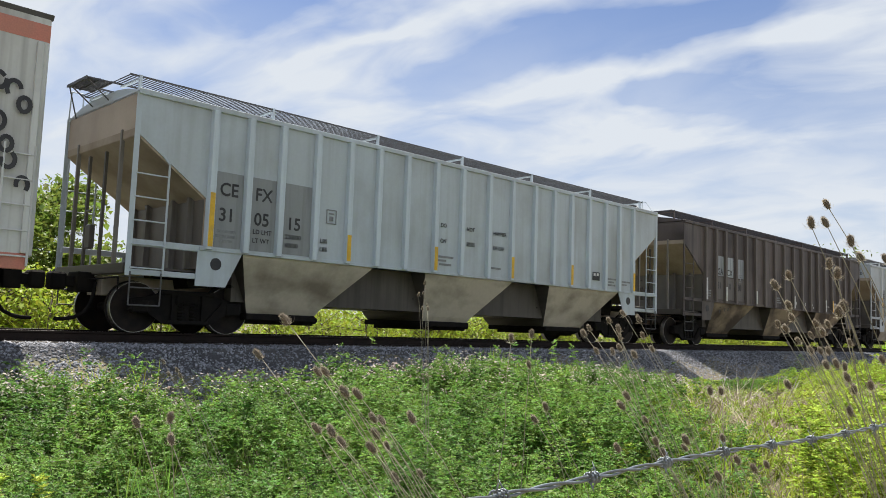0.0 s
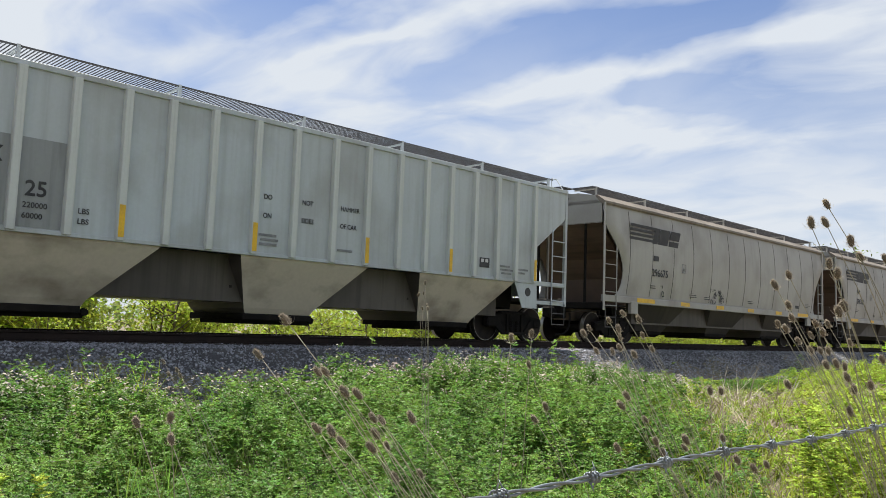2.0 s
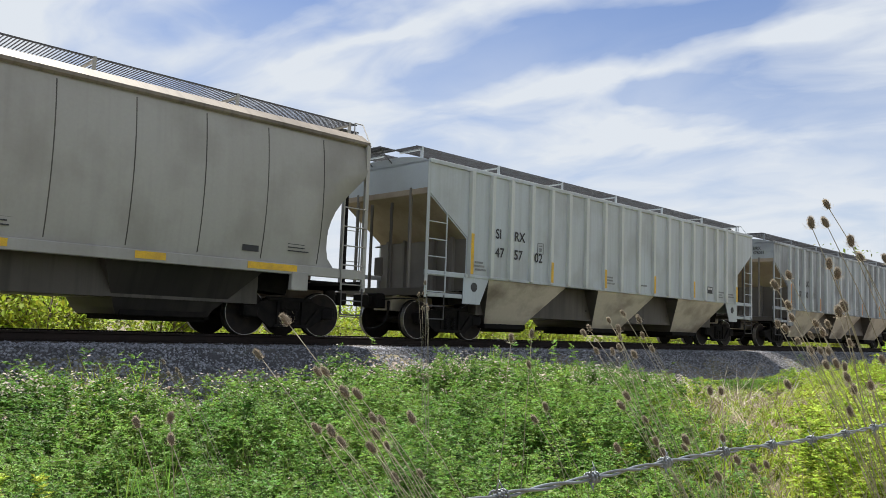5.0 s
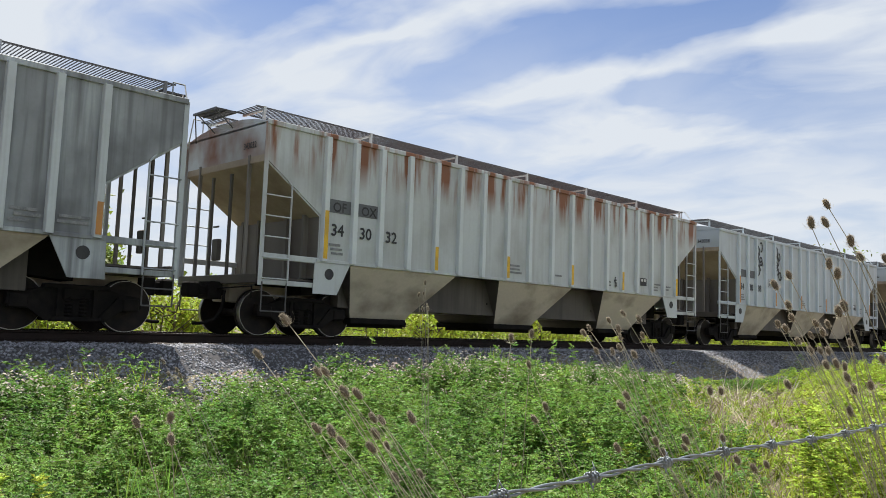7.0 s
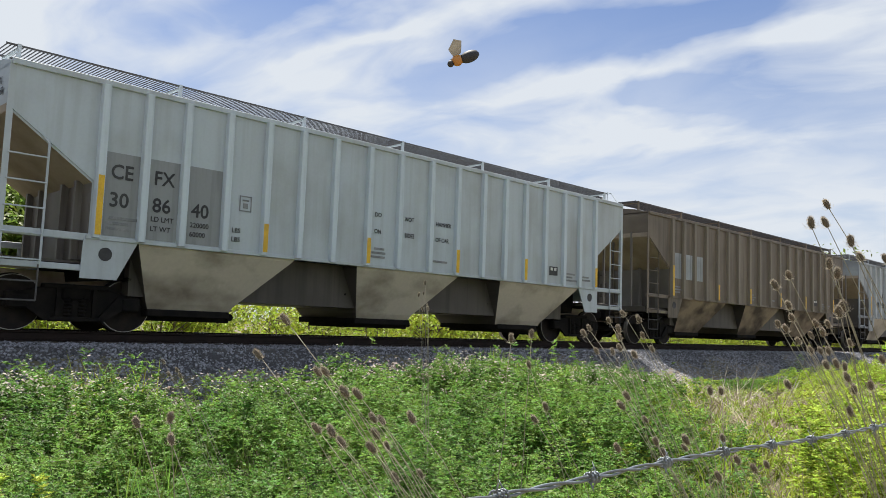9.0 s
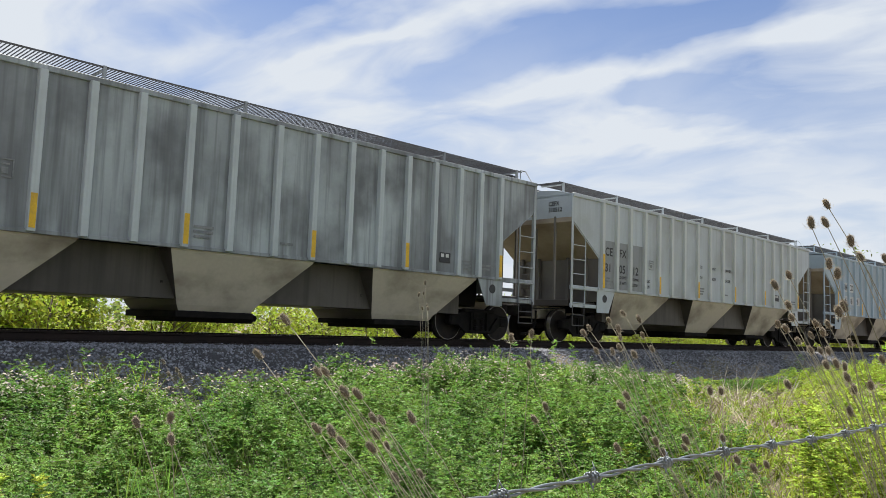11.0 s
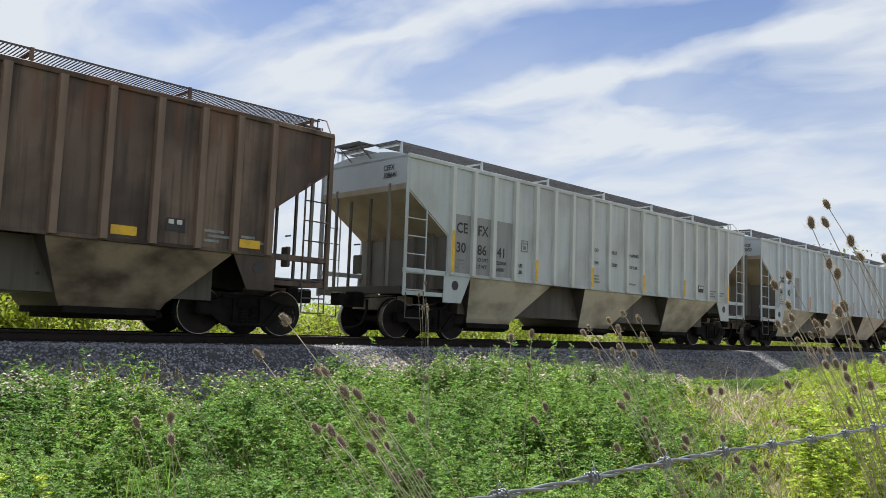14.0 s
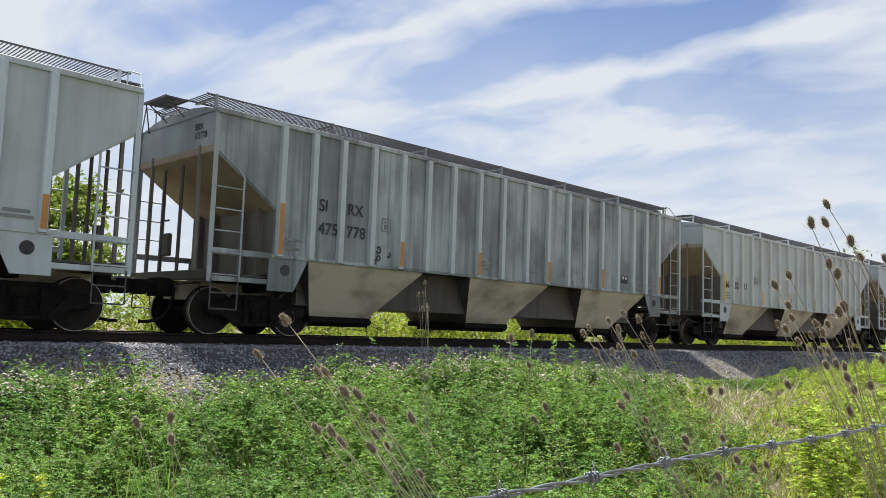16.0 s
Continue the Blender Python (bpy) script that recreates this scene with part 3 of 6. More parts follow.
def build_rim(bm):
    """The worn bright edge of the tread."""
    for s in (-1, 1):
        y0, y1 = sorted((s * 0.826, s * 0.834))
        ring_o = [bm.verts.new((0.4585 * math.cos(a), y1 if s > 0 else y0, 0.4585 * math.sin(a))) for a in np.linspace(0, 6.2832, 37)[:-1]]
        ring_i = [bm.verts.new((0.449 * math.cos(a), y1 if s > 0 else y0, 0.449 * math.sin(a))) for a in np.linspace(0, 6.2832, 37)[:-1]]
        ring_b = [bm.verts.new((0.4585 * math.cos(a), 0.70 * s, 0.4585 * math.sin(a))) for a in np.linspace(0, 6.2832, 37)[:-1]]
        for i in range(36):
            j = (i + 1) % 36
            bm.faces.new((ring_o[i], ring_o[j], ring_i[j], ring_i[i])).material_index = 1
            bm.faces.new((ring_o[i], ring_b[i], ring_b[j], ring_o[j])).material_index = 1
    bmesh.ops.recalc_face_normals(bm, faces=bm.faces)


def build_side_frame(bm):
    """Cast side frame with the spring opening, pedestals over the axle ends, and the spring nest."""
    y0, y1 = -1.06, -0.9
    prism(bm, [(-1.1, 0.62), (-1.12, 0.4), (-0.72, 0.36), (-0.38, 0.2), (0.38, 0.2), (0.72, 0.36), (1.12, 0.4), (1.1, 0.62), (0.75, 0.66), (0.45, 0.76), (-0.45, 0.76), (-0.75, 0.66)], "y", y0 + 0.05, y1)
    for s in (-1, 1):
        prism(bm, [(s * 1.1, 0.6), (s * 0.7, 0.6), (s * 0.35, 0.2), (s * 0.5, 0.17), (s * 0.85, 0.42), (s * 1.12, 0.42)], "y", y0, y0 + 0.06)
        box(bm, s * 0.93 - 0.16, s * 0.93 + 0.16, y0 - 0.02, y1, 0.36, 0.6, 0.03)
        box(bm, s * 0.3 - 0.03, s * 0.3 + 0.03, y0, y1, 0.22, 0.72)
    box(bm, -0.55, 0.55, y0, y1, 0.7, 0.79, 0.02)
    box(bm, -0.42, 0.42, y0 - 0.02, y1, 0.16, 0.24, 0.02)


def build_spring(bm):
    """A stout coil spring with its turns."""
    rings = []
    for k in range(13):
        r = 0.09 if k % 2 else 0.062
        rings.append([bm.verts.new((r * math.cos(0.785 * i), -0.98 + r * math.sin(0.785 * i), 0.24 + 0.03 * k)) for i in range(8)])
    for u, v in zip(rings, rings[1:]):
        for i in range(8):
            bm.faces.new((u[i], u[(i + 1) % 8], v[(i + 1) % 8], v[i]))
    bm.faces.new(rings[0][::-1])
    bm.faces.new(rings[-1])


def build_truck_bolster(bm):
    box(bm, -0.24, 0.24, -1.05, 1.05, 0.52, 0.78, 0.03)
    for s in (-1, 1):
        box(bm, s * 0.4 - 0.04, s * 0.4 + 0.04, -0.8, 0.8, 0.3, 0.42)


TURN_BACK = Matrix.Rotation(math.pi, 4, "Z")
WHEELS = []


def add_truck(car, x, dirty=None):
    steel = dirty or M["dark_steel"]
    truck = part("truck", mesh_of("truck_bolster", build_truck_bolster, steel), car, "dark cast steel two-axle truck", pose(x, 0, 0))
    for k in (0, 1):
        m = TURN_BACK if k else Matrix()
        part("side_frame", mesh_of("side_frame", build_side_frame, steel), truck, "", m)
        for x in (-0.12, 0.12):
            part("spring", mesh_of("spring", build_spring, steel), truck, "", m @ pose(x, 0, 0))
    for s in (-1, 1):
        w = part("wheel", mesh_of("wheel", build_wheel, M["wheel"]), truck, "dark wheel pair with a bright worn rim", pose(s * 0.93, 0, 0.457))
        if len(w.data.materials) < 2:
            w.data.materials.append(M["tread"])
        WHEELS.append((w, car, s * 0.93))
    return truck


def bar_mesh(w, h, mat):
    def build(bm):
        prism(bm, [(0, 0), (w, 0), (w, h), (0, h)], "y", -0.004, 0.0)
    return mesh_of("bar_%.2f_%.2f" % (w, h), build, mat)


def on_side(car, name, mesh, x, z, label="", out=0.012, face=-HALF):
    return part(name, mesh, car, label, pose(x, face - out, z))


def stencil(car, rows, face=-HALF):
    """Writing on the side: (text, x, z, height, ink, squeeze), x and z at its lower left corner."""
    for text, x, z, h, ink, sq in rows:
        on_side(car, "lettering", lettering(text, h, M[ink], sq), x, z, "", 0.014, face)


def add_boards(car, paint, lift):
    for flip in (0, 1):
        m = pose(LEN, 0, lift) @ TURN_BACK if flip else pose(0, 0, lift)
        board = part("running_board", mesh_of("running_board", build_running_board, M["grating"]), car, "long open steel grating walkway", m)
        tagged(board, kind="stuff")
        for k in range(7):
            part("bracket", mesh_of("board_bracket", build_board_bracket, paint), board, "", pose(0.2 + k * (LEN - 0.4) / 6, 0, 0))
        tagged(part("crosswalk", mesh_of("crosswalk", build_crosswalk, M["grating"]), car, "open steel grating", m), kind="stuff")
        part("hand_hoop", mesh_of("hand_hoop", build_hand_hoop, paint), car, "", m @ Matrix.Diagonal((-1, 1, 1, 1)) @ pose(-LEN, 0, 0))
    part("hatch", mesh_of("hatch", build_hatch, paint), car, "long trough hatch cover", pose(0, 0, lift))


def add_common(car, paint, dusty, steel):
    for flip in (0, 1):
        m = pose(LEN, 0, 0) @ TURN_BACK if flip else Matrix()
        part("coupler", mesh_of("coupler", build_coupler, steel), car, "", m)
        part("brake_hose", mesh_of("hose", build_hose, M["dark_steel"]), car, "black rubber hose", m)
        part("uncoupling_rod", mesh_of("uncoupling_rod", build_uncoupling_rod, steel), car, "", m)
        add_truck(car, LEN - 1.45 if flip else 1.45)
    part("centre_sill", mesh_of("centre_sill", build_centre_sill, dusty), car)


def hopper_car(x0, paint, dusty, label, side_mark="yellow", mark_ribs=((0, 1.0), (4, 0.55), (7, 0.55), (10, 0.55), (13, 0.55), (17, 0.55)), lower=None, end_paint=None, slope_paint=None):
    """A three-bay covered grain hopper with ribbed sides; its origin is the foot of its leading end."""
    car = new("covered_hopper")
    car["x0"] = x0
    tagged(car, label, "freight car", "cars of the train")
    lower = lower or dusty
    for flip in (0, 1):
        m = pose(LEN, 0, 0) @ TURN_BACK if flip else Matrix()
        part("side_sheet", mesh_of("side_sheet", build_side, paint), car, "", m)
        part("top_chord", mesh_of("top_chord", build_top_chord, paint), car, "", m)
        part("bottom_chord", mesh_of("bottom_chord", build_bottom_chord, paint), car, "", m)
        rib = mesh_of("rib", build_rib, LIT_RIB_PAINT.get(paint.name, paint))
        for x in RIBS:
            part("rib", rib, car, "", m @ pose(x, -HALF, 0))
        part("end_sheet", mesh_of("end_sheet", build_end, end_paint or paint), car, "", m)
        part("slope_sheet", mesh_of("slope_sheet", build_slope, slope_paint or SLOPE_TAN), car, "dusty brown sloping end sheet", m)
        low_wall = part("low_wall", mesh_of("low_wall", build_low_wall, M["post"]), car, "upright wall over the truck, coloured darker as shade", m)
        for y in (-1.2, -0.55, 0.55, 1.2):
            part("stiffener", mesh_of("stiffener", build_stiffener, M["post"]), low_wall, "", pose(0, y, 0))
        part("end_sill", mesh_of("end_sill", build_end_sill, M["grime"]), car, "", m)
        part("end_frame", mesh_of("brake_stand", build_brake_stand, M["grime"]), car, "", m)
        for y in (-1.0, 1.0):
            part("end_post", mesh_of("end_post", build_end_post, M["post"]), car, "", m @ pose(0, y, 0))
        for s in (1, -1):
            mm = m if s > 0 else m @ Matrix.Diagonal((1, -1, 1, 1))
            part("corner_post", mesh_of("corner_post", build_corner_post, paint), car, "", mm @ pose(0.0, -HALF - 0.01, 0))
            add_ladder(car, paint, mm @ pose(0.0, -HALF - 0.015, 0))
            part("side_sill", mesh_of("side_sill", build_side_sill, paint), car, "", mm)
            plate = part("bolster_plate", mesh_of("bolster_plate", build_bolster_plate, paint), car, "light plate with a black disc for its hole", mm)
            part("jacking_hole", mesh_of("bolster_hole", build_hole_disc, M["black_ink"]), plate)
        part("shear_sheet", mesh_of("shear", build_shear_shadow, M["dark_steel"]), car, "", m)
    part("roof", mesh_of("roof", build_roof, paint), car)
    add_boards(car, paint, 0.0)
    for a, b in BAYS:
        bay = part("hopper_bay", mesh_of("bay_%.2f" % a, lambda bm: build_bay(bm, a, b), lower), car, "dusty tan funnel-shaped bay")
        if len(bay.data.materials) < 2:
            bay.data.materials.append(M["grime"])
        part("outlet_gate", mesh_of("gate_%.2f" % a, lambda bm: build_gate(bm, a, b), M["dark_steel"]), bay, "dark outlet gate")
    for a, b in BAYS:
        part("vibrator_pocket", mesh_of("pocket_%.2f" % a, lambda bm: build_pocket(bm, a), M["dark_steel"]), car)
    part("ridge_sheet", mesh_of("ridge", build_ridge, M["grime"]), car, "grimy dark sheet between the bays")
    part("brake_pipe", mesh_of("brake_rod", build_brake_rod, M["dark_steel"]), car)
    add_common(car, paint, dusty, M["dark_steel"])
    for k, h in mark_ribs:
        mesh = bar_mesh(0.1, h, M[side_mark])
        part("reflector_strip", mesh, car, "", pose(RIBS[k] - 0.05, -HALF - 0.102, SILL + 0.03))
    return car


def build_slope(bm):
    """The outer skin of the sloping sheet and the lower end wall, dull with dust."""
    prism(bm, [(-0.004, 3.56), (-0.006, 3.43), (1.334, 2.478), (1.347, 2.471), (0.0, 3.42)], "y", -HALF + 0.03, HALF - 0.03)


def build_low_wall(bm):
    """The upright under the slope."""
    prism(bm, [(1.334, 2.474), (1.334, 1.2), (1.347, 1.2), (1.347, 2.468)], "y", -HALF + 0.03, HALF - 0.03)


def build_stiffener(bm):
    box(bm, 1.22, 1.334, -0.04, 0.04, 1.2, 2.53)


# curved-side cars
def curve_at(z):
    """Half width of the rounded side at height z."""
    u = (z - 2.9) / 1.5
    return HALF + 0.02 - 0.16 * u * u


def build_round_side(bm):
    """Rounded side sheet with the ends cut in an arc above the trucks."""
    zs = np.linspace(1.42, 4.22, 15)
    cut = [np.interp(z, [1.42, 1.6, 1.9, 2.3, 2.7, 3.05, 3.5, 3.6, 4.3], [0.72, 0.92, 1.02, 1.0, 0.82, 0.5, 0.03, 0.0, 0.0]) for z in zs]
    xs = np.linspace(0, 1, 26)
    grid = [[bm.verts.new((c + (LEN - 2 * c) * t, -curve_at(z), z)) for t in xs] for z, c in zip(zs, cut)]
    back = [[bm.verts.new((c + (LEN - 2 * c) * t, -curve_at(z) + 0.03, z)) for t in xs] for z, c in zip(zs, cut)]
    for i in range(len(zs) - 1):
        for j in range(len(xs) - 1):
            bm.faces.new((grid[i][j], grid[i][j + 1], grid[i + 1][j + 1], grid[i + 1][j]))
            bm.faces.new((back[i][j], back[i + 1][j], back[i + 1][j + 1], back[i][j + 1]))
        for j in (0, len(xs) - 1):
            bm.faces.new((grid[i][j], grid[i + 1][j], back[i + 1][j], back[i][j]))
    bmesh.ops.recalc_face_normals(bm, faces=bm.faces)


def build_seam(bm):
    zs = np.linspace(1.5, 4.1, 12)
    a = [bm.verts.new((-0.004, -curve_at(z) - 0.006, z)) for z in zs]
    b = [bm.verts.new((0.010, -curve_at(z) - 0.008, z)) for z in zs]
    c = [bm.verts.new((0.014, -curve_at(z) + 0.01, z)) for z in zs]
    d = [bm.verts.new((-0.012, -curve_at(z) + 0.01, z)) for z in zs]
    for i in range(len(zs) - 1):
        for u, v in ((a, b), (b, c), (d, a)):
            bm.faces.new((u[i], v[i], v[i + 1], u[i + 1]))


def build_round_eave(bm):
    prism(bm, [(-1.56, 4.16), (-1.6, 4.2), (-1.6, 4.26), (-1.3, 4.46), (-1.25, 4.42), (-1.45, 4.2)], "x", -0.03, LEN + 0.03)


def build_round_roof(bm):
    prism(bm, [(-1.5, 4.2), (-1.3, 4.44), (-0.6, 4.56), (0.6, 4.56), (1.3, 4.44), (1.5, 4.2)], "x", 0.0, LEN)


def build_round_end(bm):
    prism(bm, [(0.0, 4.3), (0.0, 3.6), (0.06, 3.65), (0.06, 4.3)], "y", -1.47, 1.47)


def build_round_sill(bm):
    box(bm, 0.0, LEN, -1.6, -1.48, 1.24, 1.44, 0.012)


def build_round_plate(bm):
    box(bm, 1.45, 1.85, -1.62, -1.5, 0.92, 1.3, 0.015)


def rounded_car(x0, paint, dusty, label, marks):
    car = new("covered_hopper")
    car["x0"] = x0
    tagged(car, label, "freight car", "cars of the train")
    for flip in (0, 1):
        m = pose(LEN, 0, 0) @ TURN_BACK if flip else Matrix()
        part("side_sheet", mesh_of("round_side", build_round_side, paint, True), car, "smooth rounded side", m)
        part("eave", mesh_of("round_eave", build_round_eave, EAVE_DUST), car, "dusty tan eave", m)
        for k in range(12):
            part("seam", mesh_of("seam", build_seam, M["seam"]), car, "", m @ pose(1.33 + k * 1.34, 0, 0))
        part("end_sheet", mesh_of("round_end", build_round_end, paint), car, "", m)
        part("slope_sheet", mesh_of("round_slope", build_round_slope, SLOPE_BROWN), car, "dusty brown sloping end sheet", m)
        part("side_sill", mesh_of("round_sill", build_round_sill, paint), car, "", m)
        part("end_sill", mesh_of("end_sill", build_end_sill, M["dark_steel"]), car, "", m)
        for s in (1, -1):
            mm = m if s > 0 else m @ Matrix.Diagonal((1, -1, 1, 1))
            part("corner_post", mesh_of("corner_post", build_corner_post, paint), car, "", mm @ pose(0.0, -1.6, 0))
            add_ladder(car, paint, mm @ pose(0.0, -1.62, 0))
            part("bolster_plate", mesh_of("round_plate", build_round_plate, paint), car, "", mm)
        for y in (-0.9, 0.9):
            part("end_post", mesh_of("end_post", build_end_post, M["dark_steel"]), car, "", m @ pose(0, y, 0))
        part("shear_sheet", mesh_of("shear", build_shear_shadow, M["dark_steel"]), car, "", m)
    part("roof", mesh_of("round_roof", build_round_roof, paint), car)
    add_boards(car, paint, 0.12)
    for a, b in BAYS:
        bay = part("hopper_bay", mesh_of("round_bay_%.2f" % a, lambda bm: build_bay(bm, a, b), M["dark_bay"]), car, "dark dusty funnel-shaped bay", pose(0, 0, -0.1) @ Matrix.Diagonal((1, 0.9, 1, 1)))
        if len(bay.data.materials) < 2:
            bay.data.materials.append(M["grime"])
        part("outlet_gate", mesh_of("gate_%.2f" % a, lambda bm: build_gate(bm, a, b), M["dark_steel"]), bay, "dark outlet gate", pose(0, 0, 0.1))
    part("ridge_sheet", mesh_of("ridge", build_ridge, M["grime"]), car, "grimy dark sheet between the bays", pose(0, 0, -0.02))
    add_common(car, paint, dusty, M["dark_steel"])
    for x, w in marks:
        part("reflector_strip", bar_mesh(w, 0.13, M["yellow"]), car, "", pose(x, -1.606, 1.29))
    return car


def build_round_slope(bm):
    pts = [(-0.006, 3.62), (0.49, 3.04), (0.94, 2.59), (1.24, 1.99), (1.288, 1.1), (1.4, 1.1), (1.35, 2.05), (1.05, 2.7), (0.06, 3.64)]
    prism(bm, pts, "y", -1.46, 1.46)
# paints
GREY, DUST = (0.472, 0.53, 0.572), (0.34, 0.33, 0.30)
# seam strips coloured near black: grime and the joint's shadow together
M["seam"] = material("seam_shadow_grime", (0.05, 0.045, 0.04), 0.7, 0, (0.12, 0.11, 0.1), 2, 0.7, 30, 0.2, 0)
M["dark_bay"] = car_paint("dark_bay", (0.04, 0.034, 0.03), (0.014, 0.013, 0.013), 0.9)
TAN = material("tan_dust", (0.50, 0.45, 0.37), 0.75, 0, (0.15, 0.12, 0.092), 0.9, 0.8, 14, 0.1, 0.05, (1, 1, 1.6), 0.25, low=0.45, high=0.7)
TAN_MID = material("brown_dust", (0.27, 0.212, 0.15), 0.75, 0, (0.06, 0.045, 0.036), 1.0, 0.95, 14, 0.12, 0.05, (1, 1, 1.6), 0.25, low=0.4, high=0.62)
TAN_DARK = car_paint("dark_tan_dust", (0.16, 0.12, 0.088), (0.07, 0.053, 0.04), 0.7)
EAVE_DUST = car_paint("eave_dust", (0.22, 0.19, 0.155), (0.12, 0.1, 0.08), 0.6)
END_RED = car_paint("red_oxide_end", (0.16, 0.06, 0.045), (0.05, 0.03, 0.026), 0.7)
SLOPE_DARK = car_paint("sooty_slope", (0.055, 0.038, 0.032), (0.03, 0.022, 0.02), 0.6)
SLOPE_BROWN = car_paint("brown_slope", (0.115, 0.072, 0.05), (0.05, 0.033, 0.026), 0.7)
SLOPE_TAN = material("slope_dust", (0.37, 0.31, 0.24), 0.8, 0, (0.2, 0.155, 0.115), 1.0, 0.8, 14, 0.12, 0.05, (1, 1, 1), 0.2, low=0.42, high=0.7)
END_TAN = car_paint("tan_end", (0.46, 0.38, 0.29), (0.3, 0.22, 0.15), 0.6)
P_GREY = car_paint("grey_paint", GREY, DUST, 0.25, runs=0.4)
P_WORN = car_paint("worn_grey_paint", (0.43, 0.47, 0.49), (0.15, 0.155, 0.165), 0.95)
P_WARM = car_paint("warm_grey_paint", (0.468, 0.515, 0.545), DUST, 0.35, runs=0.45)
P_RUST = car_paint("rust_streaked_grey_paint", (0.52, 0.555, 0.565), DUST, 0.3, rust=0.95, runs=0.5)
P_BLUE = car_paint("pale_blue_paint", (0.345, 0.425, 0.485), (0.27, 0.30, 0.31), 0.3, runs=0.3)
P_DARK = car_paint("soot_brown_paint", (0.12, 0.098, 0.09), (0.045, 0.036, 0.034), 1.0)
P_BROWN = car_paint("dusty_brown_paint", (0.20, 0.165, 0.125), (0.10, 0.08, 0.062), 0.7)
P_OXIDE = car_paint("rusted_brown_paint", (0.18, 0.128, 0.095), (0.045, 0.03, 0.024), 1.25, rust=0.5, rust_colour=(0.14, 0.06, 0.028))
P_ROUND = car_paint("beige_grey_paint", (0.38, 0.372, 0.35), (0.26, 0.24, 0.21), 0.4, runs=0.22)
P_PATCH = car_paint("repainted_grey_patch", (0.27, 0.285, 0.29), (0.2, 0.2, 0.2), 0.4)
P_DIM = car_paint("dull_brown_patch", (0.155, 0.14, 0.132), (0.08, 0.07, 0.065), 0.6)
P_OUT = car_paint("painted_out_mark", (0.10, 0.105, 0.115), (0.16, 0.165, 0.17), 0.4)
P_BOX = car_paint("white_boxcar_paint", (0.62, 0.63, 0.61), (0.42, 0.40, 0.37), 0.4)

M["stirrup"] = material("stirrup_steel", (0.09, 0.09, 0.09), 0.7, 0, (0.05, 0.04, 0.035), 6, 0.6, 60, 0.2, 0.0)
# posts and low wall: dusty paint, darkened for the shadow between cars
M["post"] = car_paint("dusty_post_paint", (0.20, 0.185, 0.165), (0.1, 0.085, 0.07), 0.6)
# brake grime, plus shade painted on bay ends and between the bays
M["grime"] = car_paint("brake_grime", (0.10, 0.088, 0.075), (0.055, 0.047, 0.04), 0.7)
# ribs: cleaner paint, raised a fifth for the skylight they catch
LIT_RIB_PAINT = {}
for p, c in ((P_GREY, GREY), (P_WORN, (0.44, 0.475, 0.49)), (P_WARM, (0.47, 0.49, 0.475)), (P_RUST, (0.52, 0.555, 0.565)), (P_BLUE, (0.37, 0.455, 0.515)),
             (P_DARK, (0.12, 0.1, 0.088)), (P_BROWN, (0.21, 0.18, 0.14)), (P_OXIDE, (0.165, 0.118, 0.088))):
    LIT_RIB_PAINT[p.name] = car_paint(p.name + "_rib", tuple(min(0.75, 1.2 * v) for v in c), tuple(0.7 * v for v in c), 0.25, rust=0.9 if p is P_RUST else 0.0)

def bay_x(k):
    return RIBS[k]


def patch(car, first, last, z0, z1, mat, label):
    for k in range(first, last):
        on_side(car, "paint_patch", bar_mesh(RIBS[k + 1] - RIBS[k] - 0.17, z1 - z0, mat), RIBS[k] + 0.085, z0, label, 0.004)


def small_marks(car, seed, face=-HALF):
    """The small print of a car side, too fine to read: short worn bars in blocks, a boxed mark and a routing board."""
    rng = random.Random(seed)
    for k, z, n in ((0, 1.72, 3), (7, 1.75, 3), (9, 1.8, 1), (15, 1.7, 3), (16, 1.75, 2)):
        for i in range(n):
            w = rng.uniform(0.25, 0.5)
            on_side(car, "stencil_bar", bar_mesh(round(w, 1), 0.05, M["dim_ink"]), bay_x(k) + 0.12 + rng.uniform(0, 0.1), z + 0.09 * i, "", 0.010, face)
    if seed % 3 != 2:
        x = bay_x(3) + 0.3
        for dx, dz, w, h in ((0, 0, 0.26, 0.02), (0, 0.28, 0.26, 0.02), (0, 0, 0.02, 0.3), (0.24, 0, 0.02, 0.3), (0.08, 0.06, 0.1, 0.1), (0.06, 0.2, 0.14, 0.03)):
            on_side(car, "boxed_mark", bar_mesh(w, h, M["dim_ink"]), x + dx, 2.35 + dz, "", 0.010, face)
    x = bay_x(14) + 0.25
    on_side(car, "routing_board", bar_mesh(0.36, 0.24, M["black_ink"]), x, 1.82, "small black routing board with pale marks", 0.010, face)
    for dx in (0.04, 0.2):
        on_side(car, "stencil_bar", bar_mesh(0.1, 0.08, M["white_ink"]), x + dx, 1.95, "", 0.016, face)


def mark_code(car, letters, digits, ink="black_ink", first=0, z=2.60, size=0.25, drop=0.48):
    rows = []
    for k, t in enumerate(letters):
        rows.append((t, bay_x(first + k) + (0.11 if "W" in t else 0.17), z, size, ink, 0.8 if "W" in t else 0.95))
    for k, t in enumerate(digits):
        rows.append((t, bay_x(first + k) + 0.17, z - drop, size, ink, 1.0))
    stencil(car, rows)


